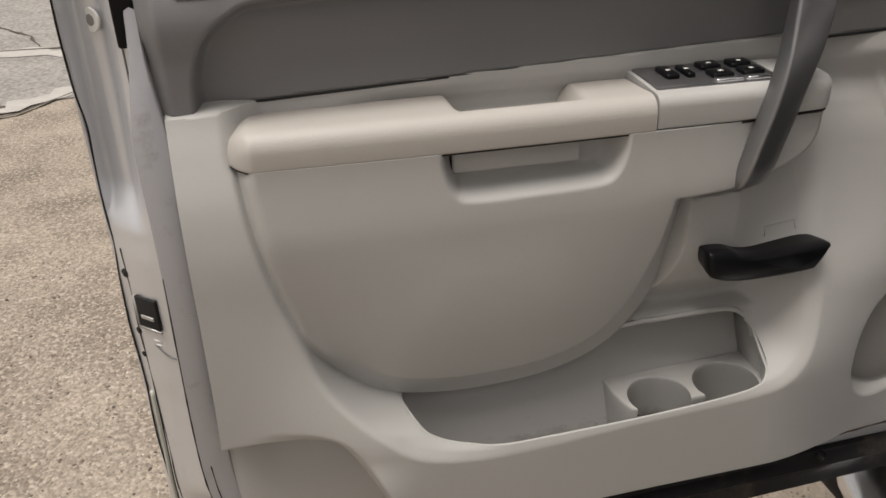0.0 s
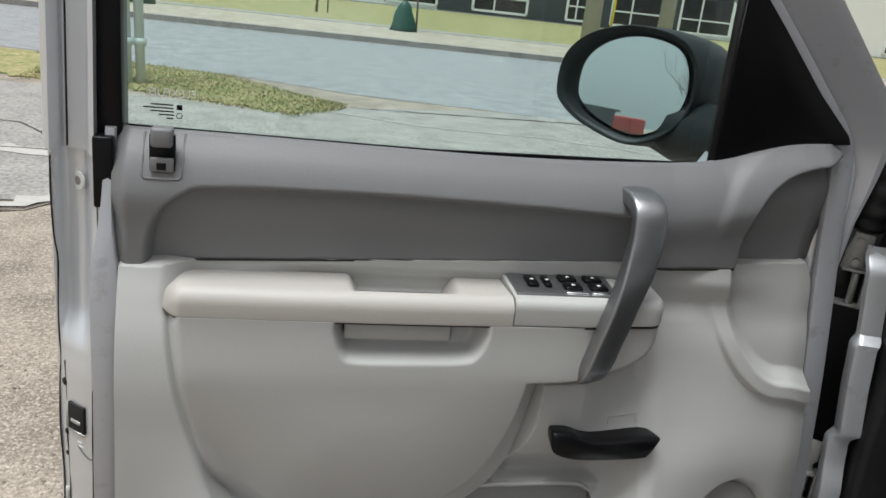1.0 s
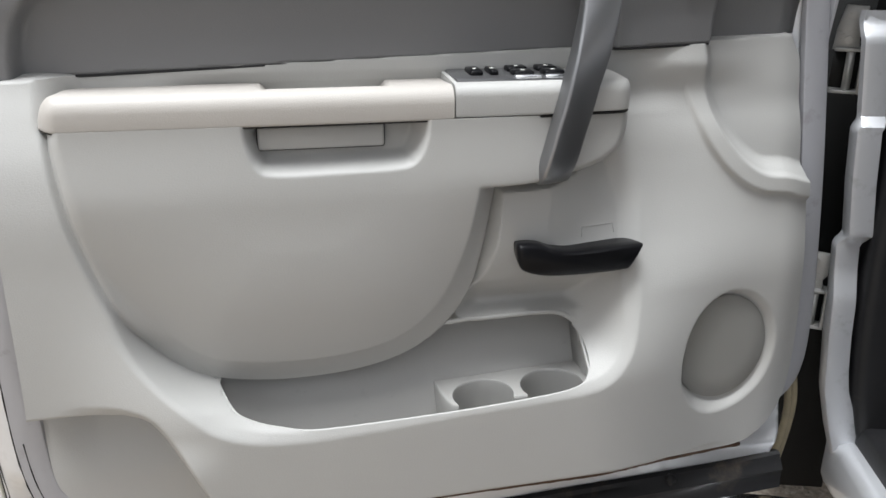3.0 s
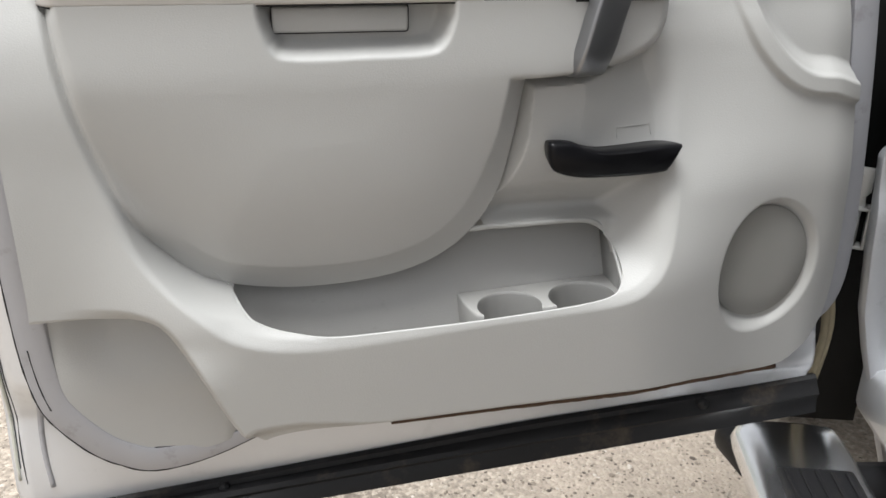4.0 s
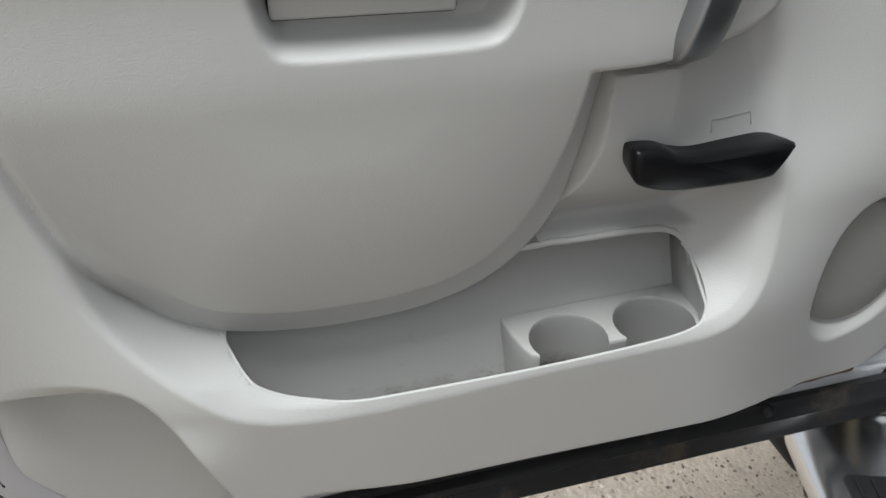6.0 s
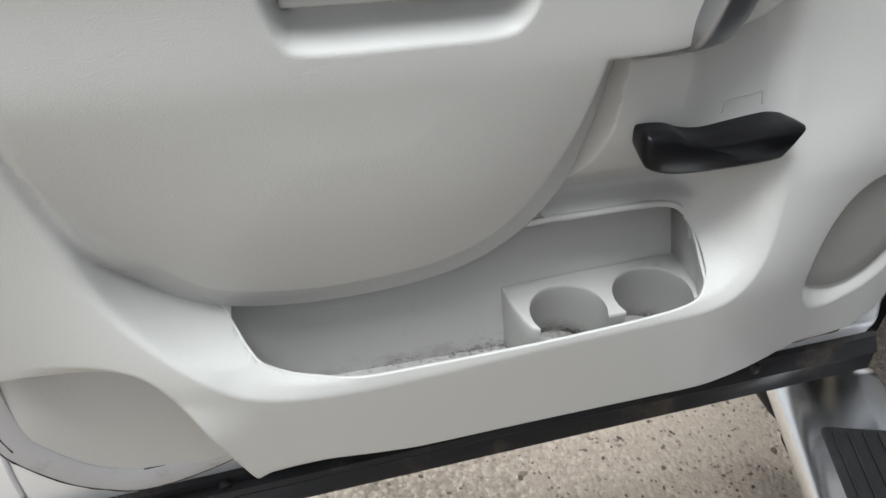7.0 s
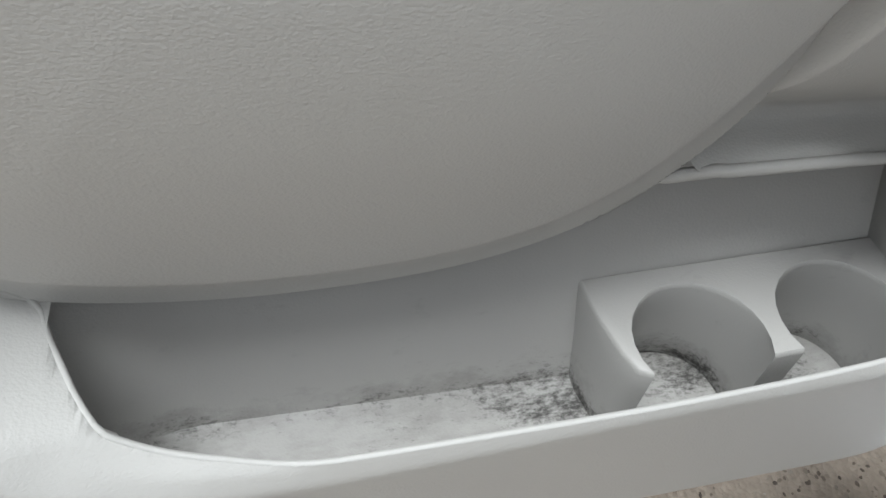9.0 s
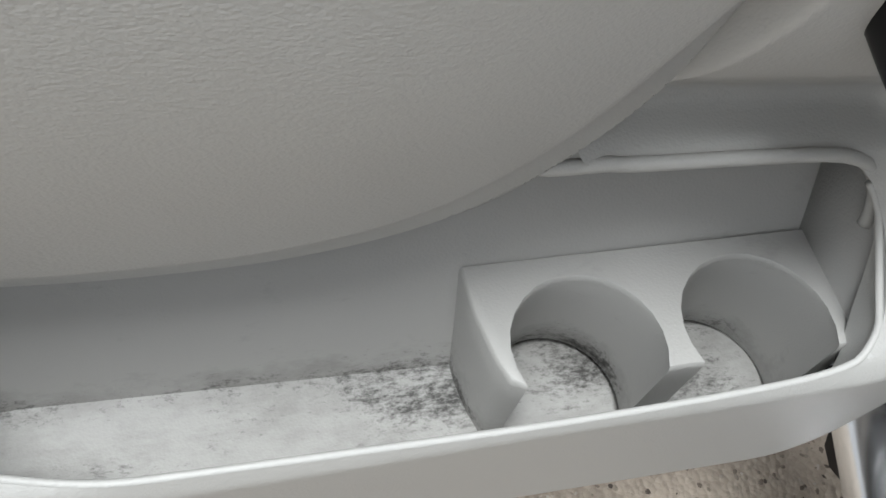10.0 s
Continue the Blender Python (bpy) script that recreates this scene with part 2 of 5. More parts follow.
def box(x0, x1, y0, y1, z0, z1, bevel=0.0, m=None, seg=2):
    bm = bmesh.new()
    bmesh.ops.create_cube(bm, size=1)
    bmesh.ops.scale(bm, verts=bm.verts, vec=(x1 - x0, y1 - y0, z1 - z0))
    bmesh.ops.translate(bm, verts=bm.verts, vec=((x0 + x1) / 2, (y0 + y1) / 2, (z0 + z1) / 2))
    if bevel:
        bmesh.ops.bevel(bm, geom=bm.edges, offset=bevel, segments=seg, affect="EDGES", profile=0.5)
    if m is not None:
        bmesh.ops.transform(bm, matrix=m, verts=bm.verts)
    return bm


def slab(outline, y0, y1, bevel=0.0):
    """An upright plate: a closed (x, z) outline between the depths y0 and y1."""
    bm = bmesh.new()
    a = [bm.verts.new((p[0], y0, p[1])) for p in outline]
    f = bm.faces.new(a)
    made = bmesh.ops.extrude_face_region(bm, geom=[f])["geom"]
    bmesh.ops.translate(bm, verts=[v for v in made if isinstance(v, bmesh.types.BMVert)], vec=(0, y1 - y0, 0))
    if bevel:
        keep = [e for e in bm.edges if abs(e.verts[0].co.y - e.verts[1].co.y) < 1e-6]
        bmesh.ops.bevel(bm, geom=keep, offset=bevel, segments=2, affect="EDGES", profile=0.5)
    return bm


def join(*bms):
    out = bmesh.new()
    for b in bms:
        me = bpy.data.meshes.new("tmp")
        b.to_mesh(me)
        b.free()
        out.from_mesh(me)
        bpy.data.meshes.remove(me)
    return out


# ---------------------------------------------------------------- the open front door
WOOD_BEIGE = material("brown_harness_tape", (0.24, 0.20, 0.13), 0.7, vary=0.2, scale=60)
MIRROR_SHELL = material("black_green_mirror_plastic", (0.012, 0.016, 0.017), 0.48, vary=0.1, spec=0.3)
door = thing("pickup_truck", "silver pickup truck, front door open, grey plastic door trim", "truck", (1.6, -1.0, 0))

BULGE = curve_pts([(.064, 1.06), (.064, 1.02), (.076, .934), (.094, .862), (.119, .792), (.149, .745), (.183, .714), (.225, .697), (.29, .688), (.36, .689), (.42, .698), (.47, .717),
                   (.51, .748), (.538, .79), (.555, .845), (.566, .905), (.572, .95), (.576, 1.06)], 6, False)
BASIN = curve_pts([(.055, 1.07), (.055, 1.03), (.060, .94), (.072, .87), (.096, .80), (.125, .748), (.157, .710), (.19, .682), (.22, .660), (.265, .645), (.33, .640), (.42, .645), (.52, .653),
                   (.62, .658), (.69, .665), (.728, .684), (.752, .72), (.765, .78), (.77, .85), (.775, .92), (.785, 1.0), (.785, 1.07)], 6, False)
HOLE = curve_pts([(.195, .735), (.206, .711), (.229, .686), (.256, .670), (.288, .661), (.33, .655), (.4, .656), (.5, .660), (.6, .666), (.66, .672), (.685, .682), (.694, .70), (.692, .722),
                  (.683, .734), (.667, .744), (.64, .748), (.56, .7465), (.540, .7475), (.527, .753), (.518, .766), (.49, .773), (.42, .770), (.36, .764), (.25, .755)], 6)
CUT = curve_pts([(-.05, .684), (.009, .684), (.058, .685), (.095, .684), (.118, .680), (.138, .670), (.158, .640), (.175, .606), (.193, .563), (.212, .521), (.2255, .503), (.256, .474), (.26, .42), (.1, .40), (-.05, .40)], 6, False)
CONSOLE = curve_pts([(.747, 1.06), (.747, 1.02), (.745, .988), (.730, .962), (.697, .944), (.655, .936), (.62, .932), (.55, .929), (.50, .930), (.46, .95), (.45, 1.06)], 6, False)
GRAB = curve_pts([(.272, 1.06), (.272, 1.02), (.274, 1.0), (.284, .975), (.305, .966), (.38, .966), (.45, .968), (.47, .978), (.48, 1.0), (.482, 1.02), (.482, 1.06)], 6, False)
SPEAKER = curve_pts([(.911 + .081 * math.cos(a) + .001 * math.sin(a), .674 + .096 * math.sin(a)) for a in [k * math.pi / 8 for k in range(16)]], 4)
RIGHT_POCKET = curve_pts([(.855, 1.12), (.862, 1.05), (.880, .995), (.908, .955), (.942, .930), (.98, .924), (1.06, .924), (1.06, 1.12)], 6, False)
TRIM = curve_pts([(.002, 1.085), (.004, .95), (.004, .80), (.002, .70), (-.002, .66), (.002, .60), (.020, .542), (.056, .494), (.102, .469), (.16, .467), (.20, .478), (.238, .505), (.29, .516), (.4, .518), (.55, .521), (.7, .522), (.77, .518),
                  (.86, .509), (.952, .513), (.985, .528), (1.016, .557), (1.033, .603), (1.034, .68), (1.026, .80), (1.022, .95), (1.02, 1.07)], 6, False) + \
       [Vector((1.0, 1.105)), Vector((.01, 1.100))]


def trim_depth(X, Z):
    base = bend(Z, [.45, .684, .85, .94, .985, 1.03, 1.075, 1.1], [.004, -.003, .000, .005, .015, .034, .055, .062]) + .010 * X
    base = base + .012 * smoothstep(.78, 1.0, X) + .02 * smoothstep(.96, 1.05, X) ** 2
    base = base + .016 * smoothstep(.62, .76, X) * smoothstep(.78, .93, Z) * smoothstep(1.08, 1.0, Z)
    base = base + .024 * smoothstep(.60, .73, X) * smoothstep(.99, .78, X) * smoothstep(.78, .96, Z) * smoothstep(1.075, 1.03, Z)
    # the wall stands back above the armrest
    base = base + (.086 + .008 * X - base) * smoothstep(1.005, 1.035, Z) * smoothstep(.05, .10, X) * smoothstep(.86, .72, X)
    dc = sdf(CUT, X, Z)
    apron = smoothstep(.86, .665, Z) * (1 - smoothstep(.69, .94, X))
    spread = smoothstep(.02, .24, X)
    apron = apron * spread + (1 - spread) * smoothstep(.66, .60, Z)
    outer = base - .047 * apron * (.35 + .65 * smoothstep(-.002, .016, dc)) * smoothstep(-.003, .0005, dc)
    outer = outer + (.034 + (.010 + .022 * smoothstep(.01, .07, X)) * smoothstep(.56, .684, Z)) * smoothstep(.0004, -.0024 - .012 * smoothstep(.66, .58, Z), dc)
    foot = np.interp(X, [.2, .235, .29, .4, .55, .7, .77, .86], [.492, .510, .516, .518, .521, .522, .518, .509])
    outer = outer + (.020 + .006 * smoothstep(.40, .25, X)) * smoothstep(.016 + .018 * smoothstep(.40, .25, X), .0, Z - foot) * smoothstep(.19, .24, X) * (1 - smoothstep(.80, .95, X))
    # hollow inside the ridge
    db = -sdf(BASIN, X, Z)
    slope = np.interp(X, [.2, .28, .34, .6, .68, .74], [1.25, .6, .4, .4, .6, .9])
    floor = .024 + .010 * X
    recess = bend(Z, [.70, .744, .751, .757, .763, .778, .803, .835, .93], [.038, .038, .044, .062, .066, .058, .036, .024, .026])
    floor = floor + (recess - floor) * smoothstep(.50, .56, X)
    floor = np.maximum(floor, outer + .0105)
    west = smoothstep(.27, .15, X) * smoothstep(.74, .83, Z)
    d = np.maximum(db, 0) * (1 - west) * (1 - smoothstep(.88, .98, Z) * smoothstep(.69, .75, X))
    far = smoothstep(.69, .745, X) * smoothstep(.70, .80, Z)
    lip, rr = np.minimum(d, .015 + .012 * far), .005 + .012 * far
    inner = outer + slope * (np.sqrt(lip * lip + rr ** 2) - rr) + 1.3 * (d - lip)
    k = .010
    h = np.clip(.5 + .5 * (floor - inner) / k, 0, 1)
    soft = floor * (1 - h) + inner * h - k * h * (1 - h)
    y = np.where(db > 0, np.maximum(np.minimum(soft, inner), np.minimum(outer, soft)), outer)
    # map-shaped pad below the armrest, and the nose under the switches; the wall falls away beside them
    bd = np.where(Z > 1.022, -.2, -sdf(BULGE, X, Z))
    rim_y = .026 + .008 * smoothstep(.48, .56, X) + .010 * smoothstep(.82, .71, Z)
    rim_y = rim_y * (1 - west) + base * west
    y = np.where(bd < 0, np.maximum(y, rim_y + .014 * smoothstep(.46, .55, X) + (1.4 + .6 * smoothstep(.76, .92, Z) + 1.6 * smoothstep(.79, .71, Z) + 2.5 * smoothstep(.30, .15, X)) * bd), y)
    w = .024 + .011 * smoothstep(.90, .76, Z) + .006 * smoothstep(.46, .55, X) - .004 * west
    t = np.clip(bd / w, 0, 1)
    crown = (1 - np.clip(bd / .22, 0, 1)) ** 2 * smoothstep(.96, .74, Z)
    face = -.006 + .0065 * smoothstep(.93, 1.02, Z) + .003 * ((X - .3) / .25) ** 2 + .034 * crown
    lin = (((1 - t) ** 2 + .004) ** .5 - .0632) / .9388
    bulge = face + (rim_y - face) * (lin + ((1 - t) ** 2 - lin) * west)
    y = np.where(bd > 0, bulge, y)
    y = y + .007 * west * np.exp(-((bd - .001) / .0042) ** 2)
    cd = np.where(Z > 1.022, -.2, -sdf(CONSOLE, X, Z))
    y = np.where((cd < 0) & (bd < 0), np.maximum(y, .050 + 3.0 * cd), y)
    t = np.clip(cd / (.012 + .009 * smoothstep(.60, .70, X)), 0, 1)
    front = face - .001 * smoothstep(.50, .62, X) + .016 * smoothstep(.58, .73, X)
    nose = front + (.050 - front) * (1 - t) ** 2
    y = np.where(cd > 0, np.where(bd > 0, np.minimum(y, nose), nose), y)
    # grab recess under the armrest
    gd = np.where(Z > 1.03, -.2, -sdf(GRAB, X, Z))
    y = y + .032 * smoothstep(-.002, .018, gd)
    # shallow pocket at the hinge side, loudspeaker seat
    rd = -sdf(RIGHT_POCKET, X, Z)
    y = y + .020 * smoothstep(-.003, .020, rd) - .007 * smoothstep(-.030, -.022, rd) * smoothstep(.002, -.004, rd) * smoothstep(1.06, .99, Z)
    sd = -sdf(SPEAKER, X, Z)
    seat = smoothstep(-.001, .013, sd)
    y = y * (1 - seat) + .0300 * seat
    return y + .034 * smoothstep(.0, .005, Z - 1.068 - .031 * X)


def trim_keep(X, Z):
    return np.minimum(-sdf(TRIM, X, Z), np.maximum(sdf(HOLE, X, Z), np.where(Z > 1.1, -.2, -sdf(BULGE, X, Z))))


def trim_rim(p, rim):
    """The lip of the pocket turns down, all other edges turn back."""
    if .20 < p.x < .71 and .64 < p.z < .78:
        edge = abs(float(sdf(BULGE, np.array([p.x]), np.array([p.z]))[0])) < .003
        if p.x < .25 and not edge:
            return Vector((-.004, .012, -.010))
        if p.x < .53 and p.z > .735:
            return Vector((0, .002, .001))
        s = float(smoothstep(-.02, .02, p.y))
        return Vector((0, .005, -.03)).lerp(Vector((0, .009, .003)), s)
    return Vector((0, rim, 0))


lower_trim = part("door_trim", relief(trim_keep, trim_depth, -.012, 1.042, .455, 1.108, .0021, .012, trim_rim, (lambda X, Z: np.where(Z > 1.018, -.2, -sdf(BULGE, X, Z)), lambda X, Z: sdf(CUT, X, Z))), LIGHT, door, "light grey grained plastic door trim")
sharp(lower_trim, 50)

# dark upper trim
UP = curve_pts([(.0, 1.068), (-.004, 1.10), (-.008, 1.16), (-.009, 1.205)], 6, False) + curve_pts([(-.008, 1.236), (.12, 1.235), (.35, 1.231), (.55, 1.230), (.75, 1.237), (.83, 1.248), (.89, 1.266),
     (.945, 1.279), (1.020, 1.285)], 6, False) + [Vector((1.038, 1.18)), Vector((1.040, 1.0992))] + [Vector((x, 1.068 + .031 * x)) for x in (.95, .862, .85, .7, .5, .3, .1, .02)]
INSET = curve_pts([(.030, 1.05), (.034, 1.10), (.048, 1.140), (.078, 1.166), (.12, 1.176), (.3, 1.178), (.5, 1.174), (.66, 1.168), (.72, 1.165), (.735, 1.12), (.735, 1.05)], 6, False)
INSET_R = curve_pts([(.866, 1.05), (.865, 1.12), (.871, 1.172), (.892, 1.211), (.930, 1.239), (.985, 1.254), (1.08, 1.260), (1.08, 1.05)], 6, False)


def upper_depth(X, Z):
    top = np.interp(X, [0, .35, .55, .75, .83, .89, .945, 1.02], [1.2355, 1.231, 1.230, 1.237, 1.248, 1.266, 1.279, 1.285])
    y = .060 + .018 * X + bend(Z - top, [-.18, -.12, -.068, -.048, -.024, 0], [-.002, -.003, -.006, .001, .016, .040])
    d = -sdf(INSET, X, Z)
    y = y + .026 * smoothstep(-.001, .010, d)
    d = -sdf(INSET_R, X, Z)
    y = y - .006 * smoothstep(-.056, -.036, d) * smoothstep(1.12, 1.19, Z) + .040 * smoothstep(-.001, .007, d)
    y = y + .020 * smoothstep(.012, -.010, X) + .02 * smoothstep(.985, 1.03, X)
    return y


part("upper_door_trim", relief(lambda X, Z: -sdf(UP, X, Z), upper_depth, -.02, 1.05, 1.06, 1.295, .0028, .010, None, (lambda X, Z: sdf(INSET_R, X, Z),)), DARK, door, "dark grey plastic trim below the window")


seam = [(x, float(upper_depth(np.array([x]), np.array([1.070 + .031 * x]))[0]) + .0012, 1.0665 + .031 * x) for x in [.01 + .0105 * k for k in range(96)]]
part("trim_seam", tube(seam, .0022, 6), RUBBER, door, "dark seam between the two trims")


# armrest pad and switch console: cross sections (y, z) carried along x
def armrest_ring(x, front, back, z0, z1, r, notch=0.0, n=6, rise=.010):
    pts = []
    def arc(cy, cz, a0, a1, rr):
        for k in range(n + 1):
            a = a0 + (a1 - a0) * k / n
            pts.append((x, cy + rr * math.cos(a), cz + rr * math.sin(a)))
    arc(front + .003, z0 + .003, 1.5 * math.pi, math.pi, .003)
    arc(front + r, z1 - r, math.pi, .5 * math.pi, r)
    edge = front + r + .012
    for k in range(1, 6):
        yy = edge + (back - edge) * k / 6
        dip = notch * smoothstep(0, .012, yy - edge)
        pts.append((x, yy, z1 + rise * (yy - front) / (back - front) - dip))
    pts.append((x, back, z1 + rise - notch))
    pts.append((x, back, z0))
    return pts


rings = []
for k in range(121):
    x = .058 + .4535 * k / 120
    e = max(0, 1 - (x - .058) / .026) ** 2
    notch = .034 * float(smoothstep(.292, .318, x) * (1 - smoothstep(.420, .446, x)))
    rings.append(armrest_ring(x, .001 + .030 * e + .003 * ((x - .3) / .25) ** 2, .100, 1.0208, 1.059 - .020 * e, .020, notch, 6, -.004))
sharp(part("armrest_pad", loft(rings), PAD, door, "beige grey padded armrest with a pull cup"), 50)
rings = []
for k in range(61):
    x = .5135 + .2265 * k / 60
    e = 1 - math.sqrt(max(0, 1 - max(0, (x - .716) / .0245) ** 2))
    rings.append(armrest_ring(x, .004 + .010 * float(smoothstep(.6, .73, x)) + .024 * e, .106, 1.0225, 1.060 - .006 * e, .014, 0.0, 6, .004))
console = sharp(part("switch_console", loft(rings), LIGHT, door, "light grey armrest nose"), 50)
SW = Matrix.Translation((0, .060, 1.0630)) @ Matrix.Rotation(math.atan2(.004, .10), 4, "X")
plate = sharp(part("switch_plate", box(.5185, .668, -.036, .036, -.004, .002, .0015, SW), HANDLE, door, "grey plate for the window switches"), 40)
for sx, sy, w, dep in ((.548, .062, .016, .034), (.570, .062, .010, .034), (.604, .046, .026, .022), (.604, .074, .026, .020), (.642, .046, .026, .022), (.642, .074, .026, .020)):
    part("window_switch", box(sx - w / 2, sx + w / 2, sy - .060 - dep / 2, sy - .060 + dep / 2, .000, .0075, .0025, SW), BLACK, plate, "black rocker switch")
    part("switch_mark", box(sx - .0025, sx + .0025, sy - .063, sy - .059, .0076, .0080, 0, SW), WHITE_MARK, plate)
for sx in (.606, .644):
    part("switch_bezel", box(sx - .017, sx + .017, -.036, -.026, .000, .005, .002, SW), CHROME, plate, "bright switch surround")

rings = []
for k in range(91):
    x = .060 + .679 * k / 90
    if x < .5125:
        e = max(0, 1 - (x - .058) / .026) ** 2
        yy = .001 + .030 * e + .003 * ((x - .3) / .25) ** 2
    else:
        e = 1 - math.sqrt(max(0, 1 - max(0, (x - .716) / .0245) ** 2))
        yy = .004 + .010 * float(smoothstep(.6, .73, x)) + .024 * e
    rings.append([(x, yy + .0022, z) for z in (1.0190, 1.0218)] + [(x, .09, z) for z in (1.0218, 1.0190)])
part("armrest_seam", loft(rings), DARK_PIT, door)

# insert in the grab recess
part("grab_insert", box(.288, .432, .0195, .034, .990, 1.017, .003), LIGHT, door, "small insert in the grab recess")
part("grab_gap", box(.2865, .4335, .0225, .034, .9882, 1.018, .004), DARK_PIT, door)

# pull handle: a broad strap, standing out from the wall at its top and meeting the armrest at its foot
spine = curve_pts([(.690, .110, 1.203), (.690, .075, 1.206), (.690, .042, 1.201), (.690, .021, 1.183), (.688, .011, 1.150), (.683, .004, 1.120), (.676, -.003, 1.090), (.668, -.007, 1.060), (.661, -.008, 1.030), (.653, -.008, 1.0), (.646, -.007, .970), (.641, -.002, .950), (.639, .010, .938), (.639, .034, .934)], 6, False)
rings = []
for i, p in enumerate(spine):
    t = (spine[min(i + 1, len(spine) - 1)] - spine[max(i - 1, 0)]).normalized()
    a = Vector((1, -.10 + .46 * float(smoothstep(1.17, 1.05, p.z)), 0))
    a = (a - t * a.dot(t)).normalized()
    b = a.cross(t).normalized()
    w, dep, r = .0225, .022, .0042
    ring = []
    for cu, cv, a0 in ((w - r, -r, 0), (-w + r, -r, 90), (-w + r, -dep + r, 180), (w - r, -dep + r, 270)):
        for k in range(5):
            q = radians(a0 + 22.5 * k)
            ring.append((cu + r * math.cos(q), cv + r * math.sin(q)))
        if a0 == 0:
            ring += [(w * f, .0014 * (1 - f * f)) for f in (.6, .2, -.2, -.6)]
    rings.append([p + a * u - b * v for u, v in ring])
sharp(part("pull_handle", loft(rings), HANDLE, door, "curved gunmetal pull handle"), 55)

# inside release lever
RL = curve_pts([(.590, .862), (.593, .839), (.603, .828), (.635, .820), (.69, .8185), (.735, .8205), (.745, .826), (.757, .849), (.753, .8550), (.70, .8525), (.662, .8515), (.637, .856), (.619, .864), (.597, .866)], 4)
rings = []
for k, (yy, inset) in enumerate(((.050, .0075), (.030, .0055), (.006, .0012), (-.005, 0), (-.0100, .0020), (-.0122, .0055))):
    rings.append([(.672 + (p.x - .672) * (1 - inset / .083), yy + (.030 * (p.x - .66) if k > 1 else 0), .841 + (p.y - .841) * (1 - inset / .019)) for p in RL])
sharp(part("release_lever", loft(rings), BLACK, door, "black door release lever"), 45)
mark = [(.688, .857), (.688, .869), (.734, .870), (.735, .858)]
part("lock_symbol", tube([(x, float(trim_depth(np.array([x]), np.array([z]))[0]) - .0001, z) for x, z in mark], .0006, 6), LIGHT, door)

# storage pocket behind the trim
pocket = []
for k in range(41):
    x = .203 + .501 * k / 40
    endl = max(0, 1 - (x - .203) / .07)
    up = endl ** 2 * .07
    prof = [(.104, .790), (.092, .745), (.073, .70), (.050, .655), (.033, .615), (.028, .600), (.024, .591), (.014, .587), (-.010, .585), (-.022, .586), (-.028, .592), (-.031, .61), (-.033, .625), (-.0345, .637)]
    rings_p = []
    for yy, zz in prof:
        zz = min(max(zz, .586 + up), .79 - .085 * endl)
        if .51 < x < .699 and yy > .02 and zz < .63:
            yy, zz = .046, max(zz - .004, .587)
        rings_p.append((x, yy - (.030 * endl ** 1.5 if yy > .02 else 0), zz))
    pocket.append(rings_p)
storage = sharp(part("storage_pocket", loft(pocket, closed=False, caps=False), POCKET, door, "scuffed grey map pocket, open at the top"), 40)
part("pocket_end", slab([(-.030, .590), (.04, .590), (.062, .655), (.086, .70), (.092, .738), (.05, .738), (.0, .69)], 0, .003), POCKET, storage).matrix_world = Matrix(((0, 1, 0, .698), (1, 0, 0, 0), (0, 0, 1, 0), (0, 0, 0, 1)))


# cup holder block: plan outline with two round hollows, lofted upwards
def cup_block():
    out = [(.4965, .049), (.4985, .020), (.5035, -.004), (.508, -.016)]
    for cx, cy, r in ((.5525, -.004, .0405), (.6475, -.003, .0425)):
        for k in range(17):
            a = math.radians(204 - 228 * k / 16)
            out.append((cx + r * math.cos(a), cy + r * math.sin(a)))
        out.append((cx + .0475, -.020))
    out[-1] = (.6975, -.020)
    out += [(.6985, .010), (.6985, .052)]
    lv = ((.584, 1.0), (.640, 1.0), (.6555, 1.0), (.6585, .6), (.6595, 0))
    rings = []
    cen = Vector((.60, .046))
    for z, s in lv:
        rr = []
        for x, y in out:
            inset = (1 - s) * .0016
            rr.append((x + (inset if x < .51 else 0), y + (inset if y < .04 else 0), z + .045 * (x - .6)))
        rings.append(rr)
    bm = bmesh.new()
    rows = [[bm.verts.new(p) for p in r] for r in rings]
    n = len(out)
    for a, b in zip(rows, rows[1:]):
        for i in range(n):
            bm.faces.new((a[i], a[(i + 1) % n], b[(i + 1) % n], b[i]))
    top = bm.faces.new(rows[-1])
    top.normal_update()
    bmesh.ops.triangulate(bm, faces=[top], ngon_method="EAR_CLIP")
    return bm


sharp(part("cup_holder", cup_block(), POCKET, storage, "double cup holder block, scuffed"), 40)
for cx, cy, r in ((.5525, -.004, .0400), (.6475, -.003, .0420)):
    bm = bmesh.new()
    ring = [[], [], [], []]
    for k in range(28):
        a = 2 * math.pi * k / 28
        for q, (rr, zz) in enumerate(((r, .5885), (r * .93, .5890), (r * .89, .5935), (r * .85, .5940))):
            ring[q].append((cx + rr * math.cos(a), max(cy + rr * math.sin(a), -.032), zz))
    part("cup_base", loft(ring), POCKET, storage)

# rounded lip along the pocket's mouth
lip = [p for p in HOLE if .197 < p.x < .692 and p.y < .733]
lip.sort(key=lambda p: math.atan2(p.y - .80, p.x - .45))
part("pocket_lip", tube([(p.x, float(trim_depth(np.array([p.x]), np.array([p.y]))[0]) + .0019, p.y - .0012) for p in lip], .0021, 8), LIGHT, lower_trim)

